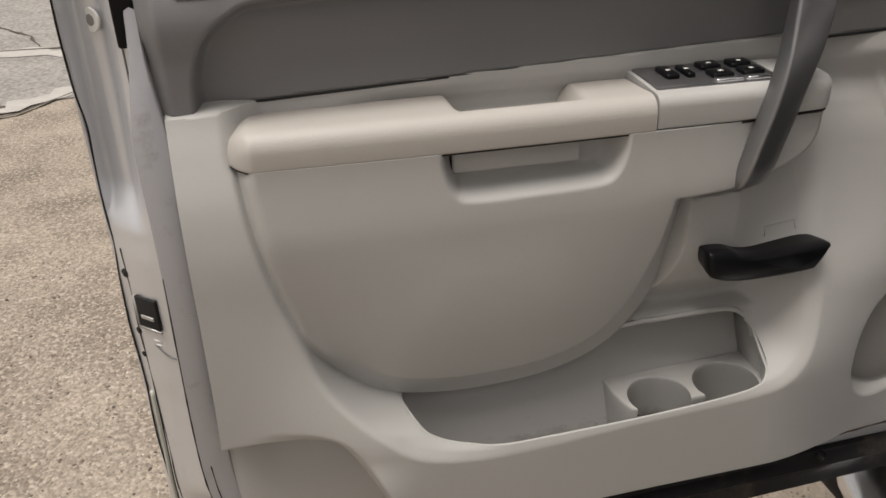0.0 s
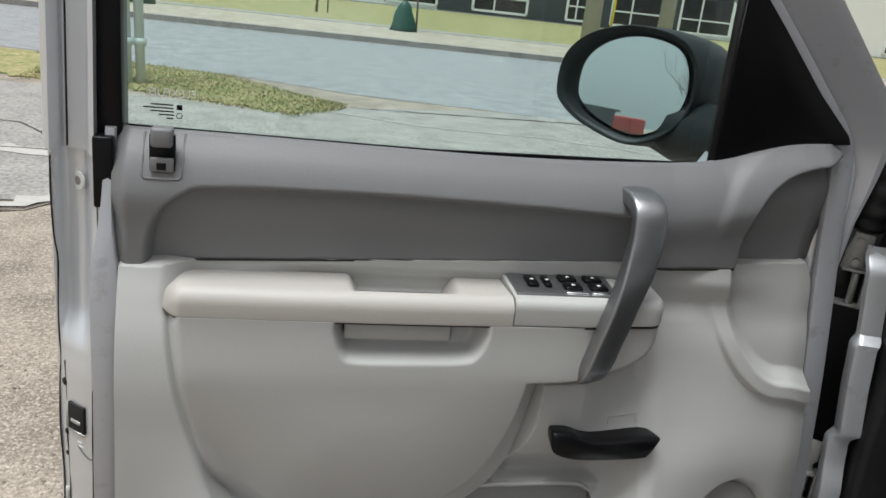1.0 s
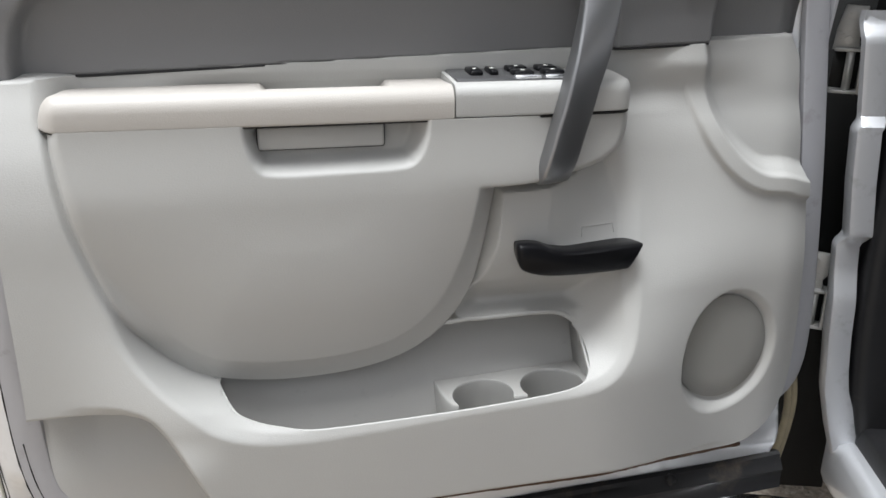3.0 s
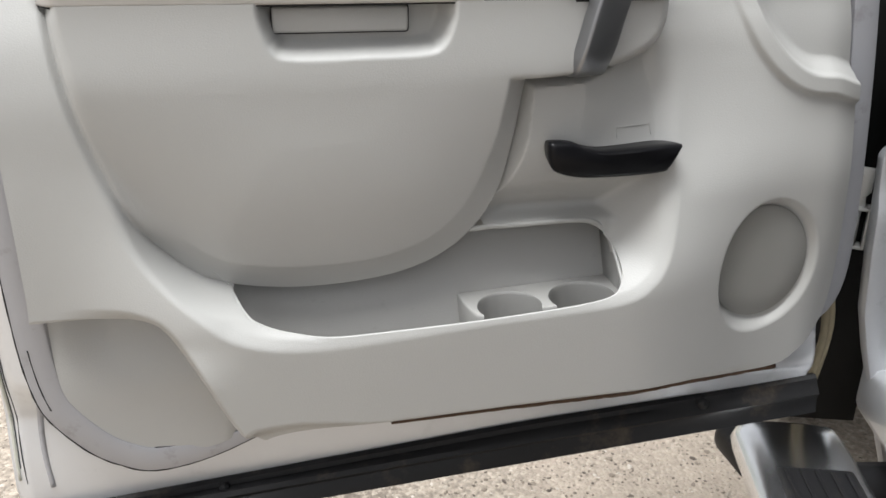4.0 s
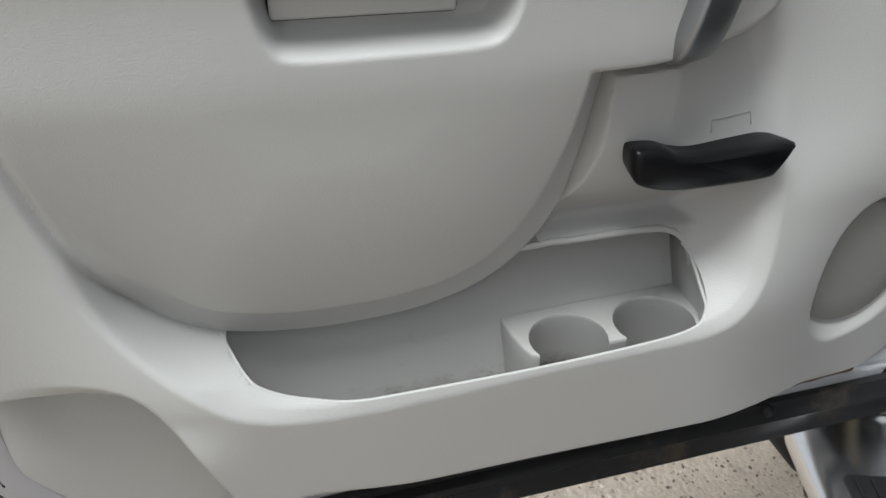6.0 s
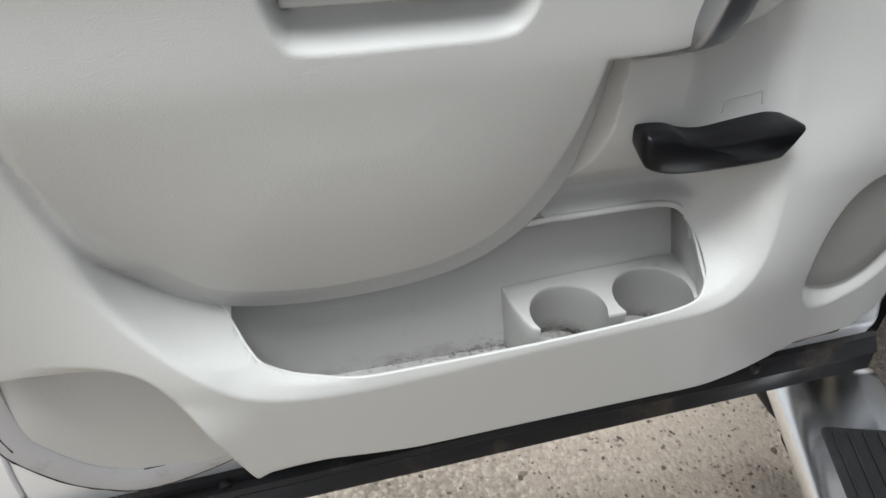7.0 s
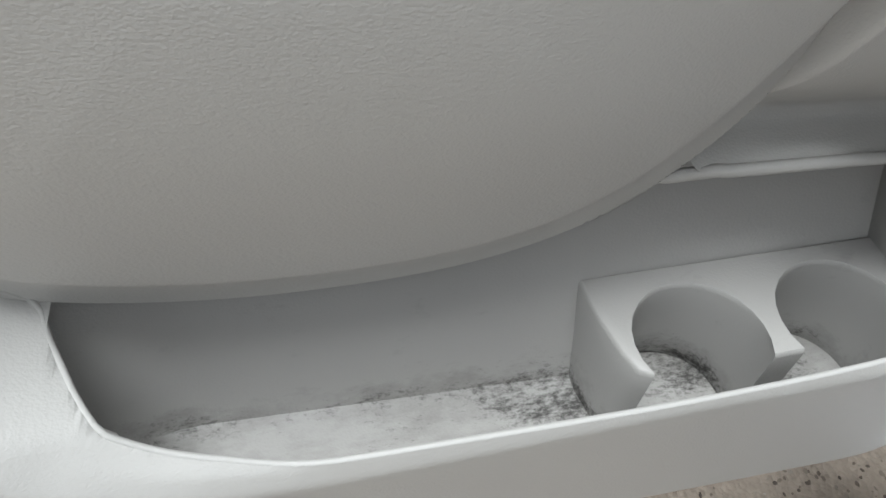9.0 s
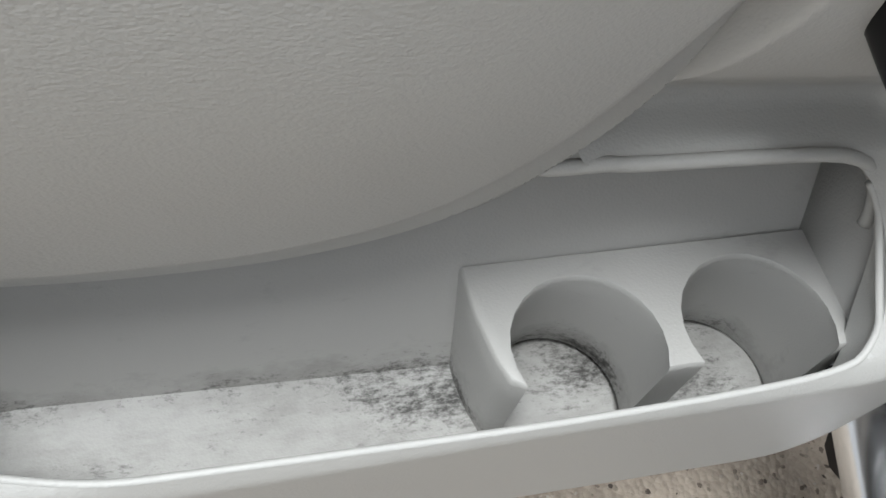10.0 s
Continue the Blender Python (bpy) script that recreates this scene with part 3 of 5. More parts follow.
# raised bead over the pocket's mouth
bead = [p for p in HOLE if p.x > .54 and p.y > .70]
bead = [p for p in bead if p.x > .675 or .735 < p.y < .7485]
bead.sort(key=lambda p: math.atan2(p.y - .70, p.x - .60))
part("pocket_bead", tube([(p.x + .0015, .0385 - .012 * float(smoothstep(.735, .70, p.y)), p.y + .002) for p in bead] + [(.515, .0395, .7465), (.48, .046, .746), (.45, .054, .744)], .0036, 8), LIGHT, lower_trim)

# loudspeaker grille
gx, gz, gy = .909, .676, .0265
rings = []
for s, dy in ((1.0, .006), (1.0, .001), (.97, -.001), (.6, -.0035), (.02, -.005)):
    rings.append([(gx + s * (.070 * math.cos(a)), gy + dy, gz + s * .081 * math.sin(a)) for a in [2 * math.pi * k / 48 for k in range(48)]])
part("speaker_grille", loft(rings), GRILLE, door, "round grey loudspeaker grille")

# lock button seat on the sill
bezel = [(.029, 1.232), (.029, 1.205), (.0295, 1.186), (.033, 1.1825), (.053, 1.182), (.073, 1.1825), (.0765, 1.186), (.077, 1.205), (.077, 1.232)]
lock = part("lock_bezel", tube([(x, float(upper_depth(np.array([x]), np.array([z]))[0]) - .0002, z) for x, z in bezel], .0016, 8), DARK, door)
# black recess, which also paints the shadow band below the slider
part("lock_recess", box(.0385, .0685, .064, .075, 1.192, 1.236), BLACK, lock)
part("lock_slider", box(.0405, .0665, .054, .078, 1.222, 1.246, .004), DARK, lock, "dark grey lock slider")
part("lock_plate", box(.0395, .0675, .058, .072, 1.1915, 1.2085, .0015), DARK, lock, "dark grey plate below the slider")
part("lock_notch", box(.0475, .0590, .0572, .060, 1.1935, 1.2030, .001), BLACK, lock)

# metal shell
SHELL = curve_pts([(-.092, .350), (.1, .372), (.3, .396), (.5, .418), (.7, .438), (.9, .452), (1.02, .470)], 4, False) + curve_pts([(1.06, .55), (1.09, .65), (1.09, .80), (1.085, .95), (1.085, 1.1),
        (1.07, 1.20), (1.05, 1.27)], 4, False) + [Vector((.95, 1.25)), Vector((.86, 1.24)), Vector((.83, 1.19)), Vector((.0, 1.19)), Vector((-.02, 1.215)), Vector((-.092, 1.215)), Vector((-.092, 1.19)), Vector((-.090, 1.17)), Vector((-.088, .9)), Vector((-.094, .6)), Vector((-.098, .38))]


def shell_depth(X, Z):
    y = np.interp(X, [-.11, -.098, -.090, -.084, -.060, -.040, -.030, -.020, -.008, .004, .05, 1.0, 1.03, 1.06, 1.10], [.165, .135, .112, .110, .084, .068, .060, .050, .050, .066, .110, .125, .10, .09, .13])
    y = y + .032 * smoothstep(.88, 1.15, Z) * smoothstep(-.1, -.03, X)
    channel = smoothstep(-.088, -.076, X) * smoothstep(-.036, -.050, X)
    y = y + .028 * channel * smoothstep(.930, .985, Z) - .003 * channel * smoothstep(.93, .90, Z) * smoothstep(.70, .74, Z)
    low = smoothstep(.57, .49, Z)
    foot = bend(Z - .363 - .122 * X, [-.02, .03, .07, .14], [.0865, .088, .092, .104]) - .0496 * X + .02 * smoothstep(-.07, -.1, X)
    y = y * (1 - low) + low * np.maximum(foot, .03)
    return y


def on_shell(x, z):
    return float(shell_depth(np.array([x]), np.array([z]))[0])


def shell_keep(X, Z):
    return -sdf(SHELL, X, Z)


shell = part("door_shell", relief(shell_keep, shell_depth, -.11, 1.12, .34, 1.30, .0042, .07), SILVER, door, "silver painted steel door shell")
part("door_skin", slab([(p.x, p.y) for p in SHELL], .175, .200, .004), SILVER, door, "silver outer door skin")

part("hem_line", tube(curve_pts([(-.0885 + .0012 * math.sin(37 * z) + (.003 if .9 < z < 1.06 else 0), on_shell(-.0885 + (.003 if .9 < z < 1.06 else 0), z) - .0002, z) for z in [.42 + .035 * k for k in range(23)]], 3, False), .0011, 6), DARK_PIT, shell, "dark hem seam")

# rubber flange round the trim
WS = curve_pts([(-.012, .100, 1.235), (-.013, .090, 1.19), (-.014, .076, 1.14), (-.014, .054, 1.06), (-.010, .035, .93), (-.012, .034, .80), (-.014, .038, .70), (-.013, .040, .62), (-.006, .040, .565), (.007, .040, .534), (.038, .041, .4935), (.0675, .042, .4715), (.102, .043, .4585), (.17, .047, .464), (.24, .051, .485),
                (.30, .057, .502), (.55, .060, .520), (.80, .060, .525), (.93, .06, .53), (1.01, .06, .56), (1.05, .06, .61), (1.055, .065, .72), (1.05, .08, .88), (1.045, .10, 1.02), (1.04, .12, 1.15), (1.035, .13, 1.25), (1.02, .13, 1.29),
                (.97, .13, 1.345), (.89, .13, 1.43), (.80, .13, 1.52), (.72, .13, 1.60)], 5, False)
def hem(path, half, thick):
    """A flat folded strip along a path, lying in the door's plane."""
    rings = []
    for i, p in enumerate(path):
        t = (path[min(i + 1, len(path) - 1)] - path[max(i - 1, 0)]).normalized()
        a = Vector((t.z, 0, -t.x)).normalized()
        h = half * (1 - .65 * float(smoothstep(1.02, 1.16, p.z)) * (p.x < .3)) * (1 - .55 * float(smoothstep(.10, .26, p.x)) * float(smoothstep(.60, .50, p.z)))
        ring = []
        for q, d in ((-1, .5), (-1, -.2), (-.93, -.8), (-.8, -1), (0, -1.12), (.8, -1), (.93, -.8), (1, -.2), (1, .5)):
            ring.append(p + a * h * q + Vector((0, thick * d, 0)))
        rings.append(ring)
    return loft(rings)


sharp(part("weatherstrip", hem(WS, .0190, .007), SEAL, door, "grey painted flange round the trim"), 35)

def hem_edge(path, half, side, front):
    """A line just inside one edge of the strip."""
    out = []
    for i, p in enumerate(path):
        t = (path[min(i + 1, len(path) - 1)] - path[max(i - 1, 0)]).normalized()
        h = half * (1 - .65 * float(smoothstep(1.02, 1.16, p.z)) * (p.x < .3)) * (1 - .55 * float(smoothstep(.10, .26, p.x)) * float(smoothstep(.60, .50, p.z)))
        out.append(p + Vector((t.z, 0, -t.x)).normalized() * h * side + Vector((0, front, 0)))
    return out


rng = random.Random(31)
crack = [p for p in WS if p.x < .27 and p.z < .93]
part("sealant_crack", tube(hem_edge(crack, .0190, .90, -.0062), [rng.uniform(.0005, .0013) for _ in crack], 5), DARK_PIT, shell, "dark crack along the flange")
slit = [p for p in WS if .10 < p.x < .27 and p.z < .6]
part("flange_gap", tube(hem_edge(slit, .0190, -.93, -.0050), .0011, 5), RUBBER, shell, "dark gap between flange and trim")
scratch = [p for p in WS if p.x < .02 and .55 < p.z < .64]
part("sealant_crack", tube(hem_edge(scratch, .0190, .30, -.0078), [rng.uniform(.0004, .0010) for _ in scratch], 5), DARK_PIT, shell, "dark scratch in the flange")
part("hem_line", tube(curve_pts([(-.0770 + .0008 * math.sin(53 * z), on_shell(-.077, z) - .0002, z) for z in [.40 + .030 * k for k in range(18)]], 3, False), .0008, 6), DARK_PIT, shell, "dark hem seam")
part("pressed_groove", tube(curve_pts([(-.044, on_shell(-.044, .395) + .001, .395), (-.048, on_shell(-.048, .45) + .001, .45), (-.046, on_shell(-.046, .50) + .001, .50), (-.038, on_shell(-.038, .522) + .001, .522), (-.026, on_shell(-.026, .512) + .001, .512)], 5, False), .0042, 8), SEAL, shell, "pressed groove in the door's corner")

# black seal along the door's foot
rings = []
for k in range(31):
    s = k / 30
    x = -.092 + 1.13 * s
    zt, yt = .352 + .138 * s - .013 * float(smoothstep(.55, 1, s)), .090 - .056 * s
    zb, yb = .332 + .094 * s, .048 - .030 * s
    rings.append([(x, yt + .01, zt), (x, yt, zt + .004), (x, yt - .006, zt + .001), (x, yt - .008, zt - .006), (x, (yt + yb) / 2 - .006, (zt + zb) / 2 + .012), (x, (yt + yb) / 2 - .010, (zt + zb) / 2 + .006), (x, (yt + yb) / 2 - .007, (zt + zb) / 2), (x, yb, zb + .008), (x, yb - .002, zb), (x, yb + .006, zb - .004), (x, yt + .02, zb)])
bottom_seal = sharp(part("bottom_seal", loft(rings), SEAL_RUBBER, door, "black rubber seal along the door's lower edge"), 40)
for x, y, z in ((.178, .066, .377), (.86, .033, .452)):
    part("seal_clip", tube([(x, y + .01, z), (x, y - .006, z + .002)], .008, 12), RUBBER, bottom_seal)
part("drain_plug", box(.118, .146, .066, .084, .424, .438, .004), DARK_PIT, door, "dark drain opening")

rng = random.Random(21)
rust_path, rust_r = [], []
for k in range(60):
    x = .40 + .565 * k / 59
    z = float(np.interp(x, [.2, .235, .29, .4, .55, .7, .77, .86, .952], [.492, .510, .516, .518, .521, .522, .518, .509, .513]))
    rust_path.append((x, float(trim_depth(np.array([x]), np.array([z]))[0]) + .008, z - .0072))
    rust_r.append(.0024 + .0022 * float(smoothstep(.3, .8, x)) * rng.uniform(.6, 1.2))
part("rust_line", tube(rust_path, rust_r, 6), RUST, door, "rusty drip line under the trim")
# latch in the door's rear edge
latch_m = Matrix.Translation((-.060, on_shell(-.060, .834) - .002, .834)) @ Matrix.Rotation(radians(-42), 4, "Z")
latch = part("latch", box(-.016, .016, -.0015, .004, -.020, .020, .0005, latch_m), DARK_PIT, door, "black door latch opening")
part("latch_rim", join(box(-.018, .018, -.0025, .001, -.0225, -.020, 0, latch_m), box(-.018, -.016, -.0025, .001, -.02, .02, 0, latch_m)), STEEL, latch)
part("latch_catch", box(-.010, .010, -.003, .002, -.008, -.003, .001, latch_m), STEEL, latch)
plug_m = Matrix.Translation((-.060, on_shell(-.060, 1.155) - .001, 1.155)) @ Matrix.Rotation(radians(-42), 4, "Z")
sharp(part("edge_plug", tube([plug_m @ Vector((0, .002, 0)), plug_m @ Vector((0, -.0006, 0))], .012, 24), WHITE_MARK, door, "small white round label"), 30)
sharp(part("plug_print", tube([plug_m @ Vector((0, .002, 0)), plug_m @ Vector((0, -.0009, 0))], .006, 16), GRILLE, door), 30)

# holes and sealant in the door's rear edge; pressings' crease shade painted as dark lines
CREASE = material("shaded_paint_crease", (0.17, 0.172, 0.18), 0.5, metal=0.3, vary=0.1)
SEALANT = material("cream_seam_sealant", (0.50, 0.50, 0.44), 0.6, vary=0.1, scale=40, dirt=((0.10, 0.09, 0.08), 50, 0.7))


def edge_line(name, pts, r, mat, label, n=5):
    path = curve_pts([(x, z) for x, z in pts], n, False)
    part(name, tube([(p.x, on_shell(p.x, p.y) - .0002, p.y) for p in path], r, 6), mat, shell, label)


edge_line("crease_shade", [(-.030, 1.19), (-.028, 1.10), (-.026, 1.02), (-.023, .97), (-.018, .93), (-.0165, .865), (-.019, .815), (-.026, .782), (-.040, .775), (-.052, .782), (-.060, .790)], .0013, CREASE, "painted shade in the crease of a pressing")
edge_line("crease_shade", [(-.012, 1.14), (-.006, 1.05), (-.003, .95), (-.002, .80), (-.004, .68), (-.006, .58)], .0012, CREASE, "painted shade in the crease beside the flange")
edge_line("seam_sealant", [(-.082, .705), (-.083, .64), (-.085, .56), (-.087, .48), (-.088, .40)], .0030, SEALANT, "cream sealant bead")
edge_line("sealant_crack", [(-.078, .70), (-.079, .64), (-.0815, .56), (-.083, .48), (-.084, .42)], .0009, DARK_PIT, "dark crack in the sealant")
for hx_, hz_, hr in ((-.0785, .878, .0055), (-.078, .800, .0045), (-.079, .765, .0035)):
    m = Matrix.Translation((hx_, on_shell(hx_, hz_), hz_)) @ Matrix.Rotation(radians(-42), 4, "Z")
    part("edge_hole", tube([m @ Vector((0, .003, 0)), m @ Vector((0, -.0008, 0))], hr, 12), DARK_PIT, shell, "small dark hole")
for k in range(2):
    m = Matrix.Translation((-.056, on_shell(-.056, .796) - .0008, .796 - .006 * k)) @ Matrix.Rotation(radians(-42), 4, "Z")
    part("stamped_mark", box(-.006 + .002 * k, .006, -.0003, .001, -.001, .001, 0, m), WHITE_MARK, shell)

# window frame: rear post, header, slanted front member
cols = [(-.108, .010), (-.104, -.004), (-.094, -.004), (-.088, .0), (-.084, .0), (-.076, .0), (-.066, .0), (-.056, .0), (-.046, .0), (-.038, .0), (-.031, .0)]
post = part("rear_post", loft([[(x + q, on_shell(x, 1.16) + d - .004, z) for x, d in cols] + [(-.028 + q, .17, z), (-.106 + q, .18, z)] for z, q in ((1.198, 0), (1.45, .004), (1.70, .012))]), SILVER, door, "silver window post")
sharp(post, 30)
for gx_ in (-.094, -.072, -.052):
    part("post_groove", tube([(gx_, on_shell(gx_, 1.16) - .0042, 1.20), (gx_ + .004, on_shell(gx_, 1.16) - .0042, 1.45), (gx_ + .012, on_shell(gx_, 1.16) - .0042, 1.69)], .0013, 6), RUBBER, post, "dark groove in the window post")
part("channel_foot", box(-.031, -.006, .078, .13, 1.135, 1.226, .003), BLACK, door)
part("post_channel", box(-.031, .000, .104, .150, 1.16, 1.70, .003), BLACK, door, "black window channel")
front_in = [(1.056, 1.08), (1.054, 1.17), (1.050, 1.235), (1.030, 1.275), (.955, 1.347), (.866, 1.433), (.79, 1.51), (.64, 1.66)]
front_out = [(1.063, 1.07), (1.074, 1.165), (1.093, 1.235), (1.108, 1.310), (1.075, 1.365), (.965, 1.485), (.87, 1.58), (.72, 1.71)]
rings = []
for a, b in zip(front_in, front_out):
    q = min(1, math.hypot(b[0] - a[0], b[1] - a[1]) / .075)
    rings.append([(a[0], .146, a[1]), (a[0] + .008 * q, .128, a[1] + .005 * q), (a[0] + .016 * q, .126, a[1] + .009 * q), (a[0] + .022 * q, .134, a[1] + .012 * q),
                  (b[0] - .02 * q, .112, b[1] - .012 * q), (b[0] - .004 * q, .112, b[1] - .002 * q), (b[0], .125, b[1]), (b[0], .185, b[1]), (a[0], .180, a[1])])
sharp(part("front_post", loft(rings), SEAL, door, "slanted silver window post"), 30)
part("header", box(-.09, .73, .12, .18, 1.67, 1.72, .008), SILVER, door)
SAIL = [(.818, 1.24), (.90, 1.262), (.955, 1.277), (1.035, 1.284), (1.028, 1.298), (.965, 1.355), (.885, 1.44), (.816, 1.51)]
part("sail_panel", slab(SAIL, .118, .140, .002), BLACK, door, "black triangular mirror panel")
part("window_divider", tube([(.820, .128, 1.235), (.817, .130, 1.38), (.815, .132, 1.56)], .008, 8), RUBBER, door)
window = part("window_pane", slab([(-.006, 1.215), (.815, 1.225), (.812, 1.56), (.70, 1.67), (-.006, 1.67)], .130, .134), GLASS, door, "green tinted side window", smooth=False)
window.visible_shadow = False
part("glass_seal", slab([(-.006, 1.215), (.40, 1.216), (.82, 1.21), (.82, 1.240), (.40, 1.231), (-.006, 1.2355)], .122, .128, .001), BLACK, door)


def lettering(body, size, mat, parent, m, name):
    cu = bpy.data.curves.new(name, "FONT")
    cu.body, cu.size, cu.extrude, cu.align_x = body, size, 0.0001, "CENTER"
    tmp = new(name, cu)
    bpy.context.view_layer.update()
    me = bpy.data.meshes.new_from_object(tmp.evaluated_get(bpy.context.evaluated_depsgraph_get()))
    bpy.data.objects.remove(tmp)
    me.transform(m)
    me.materials.append(mat)
    ob = new(name, me)
    ob.parent = parent
    bpy.context.view_layer.update()
    ob.matrix_parent_inverse = parent.matrix_world.inverted()
    return ob


decal_m = Matrix.Translation((.055, .1285, 1.273)) @ Matrix.Rotation(radians(90), 4, "X") @ Matrix.Diagonal((-1, 1, 1, 1))
lettering("FLEXFUEL", .0145, WHITE_MARK, window, decal_m, "window_lettering")
for k, (w, s) in enumerate(((.034, 0), (.046, 0), (.040, .004), (.030, .006), (.010, .0))):
    part("printed_bar", box(.058 - w * .8 + s, .058 + s * .2, .1288, .1292, 1.2615 - .0043 * k, 1.2632 - .0043 * k), BLACK, window)
part("printed_bar", box(.062, .069, .1288, .1292, 1.2565, 1.2632), BLACK, window)
part("printed_ring", tube([(.0655 + .0035 * math.cos(a), .129, 1.249 + .0035 * math.sin(a)) for a in [k * math.pi / 8 for k in range(17)]], .0006, 5), BLACK, window)

# exterior mirror
MO = curve_pts([(-.122, -.022), (-.116, .038), (-.074, .080), (-.004, .100), (.072, .090), (.108, .055), (.116, -.012), (.084, -.068), (.020, -.098), (-.060, -.078), (-.104, -.052)], 5)
mirror_m = Matrix.Translation((.772, .37, 1.316)) @ Matrix.Rotation(radians(-38), 4, "Z") @ Matrix.Rotation(radians(-4.1), 4, "X")
rings = []
for yy, s in ((.016, .84), (.004, .90), (-.014, .985), (-.012, 1.0), (.05, 1.03), (.10, 1.0), (.15, .86), (.18, .55)):
    rings.append([mirror_m @ Vector((p.x * s + max(0, yy) * .45, yy, p.y * s)) for p in MO])
mirror = part("mirror_housing", loft(rings), MIRROR_SHELL, door, "black exterior mirror housing")
arm = [((.84, .42, 1.265), .052), ((.88, .34, 1.250), .056), ((.91, .25, 1.250), .056), ((.92, .15, 1.265), .055)]
part("mirror_arm", tube([q for q, _ in arm], [r for _, r in arm], 12), MIRROR_SHELL, mirror)
pane = part("mirror_glass", slab([(p.x * .78 + .008, p.y * .83) for p in MO], .006, .009), MIRROR, mirror, "mirror glass", smooth=False)
pane.matrix_world = mirror_m


# ---------------------------------------------------------------- hinge side of the truck
BODY = Matrix(((-.295, .955, 0, 1.15), (-.955, -.295, 0, .12), (0, 0, 1, 0), (0, 0, 0, 1)))
truck = door
rings = []
for k in range(141):
    z = .22 + .91 * k / 140
    left = float(np.interp(z, [.22, .43, .48, .55, .65, .75, .795, .81, .893, .970, .982, 1.10, 1.25], [.10, .03, .014, -.004, -.014, -.020, -.024, -.012, -.022, -.028, -.021, -.035, -.024]))
    back = .014 * float(smoothstep(.975, .985, z)) + .010 * float(smoothstep(.812, .800, z) * smoothstep(.70, .76, z)) + .02 * float(smoothstep(1.09, 1.12, z))
    x0 = .052 - back
    w = .036 + .010 * float(smoothstep(.60, .48, z))
    rings.append([(.018, left + .004, z), (x0 - .010, left, z), (x0 - .002, left + .003, z), (x0, left + .009, z), (x0 - .001, left + w, z), (.018, left + w, z)])
bm = loft(rings)
bmesh.ops.transform(bm, matrix=BODY, verts=bm.verts)
sharp(part("hinge_pillar", bm, JAMB, truck, "silver door jamb"), 40)
rings = []
for k in range(25):
    z = .25 + .97 * k / 24
    q = float(np.interp(z, [.22, .43, .48, .55, .65, .75, .893, 1.10, 1.25], [.10, .03, .014, -.004, -.014, -.020, -.020, -.035, -.024])) + .043
    rings.append([BODY @ Vector(v) for v in ((-.05, q, z), (.058, q, z), (.068, q + .006, z), (.070, q + .016, z), (.068, .30, z), (-.05, .30, z))])
part("opening_seal", loft(rings), RUBBER, truck, "black door opening seal")
# black box behind the hinges, in place of the gap's deep shade
part("jamb_gap_shade", box(-.16, -.12, -.12, .10, .25, 1.29, 0, BODY), DARK_PIT, truck)
part("windscreen_pillar", tube([BODY @ Vector((-.02, .10, 1.18)), BODY @ Vector((.0, .12, 1.26)), BODY @ Vector((.35, .2, 1.80))], .045, 12), RUBBER, truck, "dark windscreen pillar")
boot = [(-.03, .01, 1.38), (-.03, -.012, 1.31), (-.03, -.022, 1.25), (-.03, -.026, 1.19), (-.04, -.026, 1.155)]
boot_path = curve_pts([BODY @ Vector(q) for q in boot], 8, False)
part("cable_boot", tube(boot_path, [.037 + .004 * math.sin(1.57 * k) for k in range(len(boot_path))], 12), RUBBER, truck, "black ribbed rubber boot")
part("rocker_panel", box(.0, 2.2, .03, .20, .36, .46, .02, BODY), SILVER, truck)
part("fender", box(-1.1, -.17, -.03, .05, .55, 1.14, .03, BODY), SILVER, truck, "silver front fender")
for hx, hy, z in ((1.147, .170, 1.040), (1.131, .135, .672)):
    hm = Matrix.Translation((hx, hy, z)) @ Matrix.Rotation(radians(-36), 4, "Z")
    w, h, d, e = .021, .033, .014, .0050
    hinge = sharp(part("door_hinge", join(box(w - e, w, -d, d, -h, h, .001, hm), box(-w, w - e, -d, d, -h, -h + e, .001, hm), box(-w, w - e, -d, d, h - e, h, .001, hm)), STEEL, truck, "galvanised steel door hinge"), 40)
    # black sheet for the shade inside the hinge bracket
    part("hinge_shade", box(-w, w - e, d - .003, d, -h + e, h - e, 0, hm), DARK_PIT, hinge)
    part("hinge_pin", tube([hm @ Vector((.002, -.006, -h + .004)), hm @ Vector((.002, -.006, h - .004))], .0060, 12), STEEL, hinge)
    leaf = sharp(part("hinge_leaf", slab([(-.024, .030), (.012, .030), (.010, .048), (.016, .056), (.016, .092), (-.014, .094), (-.022, .060)], -.004, .002, .001), STEEL, hinge), 40)
    leaf.matrix_world = hm
    for q in (.044, .080):
        sharp(part("hinge_bolt", tube([hm @ Vector((-.004, .0, q)), hm @ Vector((-.004, -.010, q))], .0065, 6), STEEL, hinge), 30)
for x, y in ((1.065, .080), (1.085, .095), (1.10, .12)):
    part("harness", tube(curve_pts([(x + .01, y + .03, .62), (x + .02, y + .01, .52), (x, y, .42), (x + .03, y + .05, .36)], 5, False), .006, 8), WOOD_BEIGE, truck, "brown taped wiring harness")

# the rest of the cab, plain; unseen, added to block and reflect light
part("cab_roof", box(-.15, 2.3, .12, 1.95, 1.82, 1.90, .03, BODY), SILVER, truck)
part("rear_cab_side", box(1.27, 2.3, .02, .10, .42, 1.25, .02, BODY), SILVER, truck)
part("rear_cab_pillar", box(1.27, 1.42, .06, .14, 1.2, 1.84, .02, BODY), SILVER, truck)
part("rear_pillar", box(2.1, 2.3, .06, .14, 1.2, 1.84, .02, BODY), SILVER, truck)
part("cab_back", box(2.26, 2.34, .06, 1.95, .42, 1.86, .02, BODY), SILVER, truck)
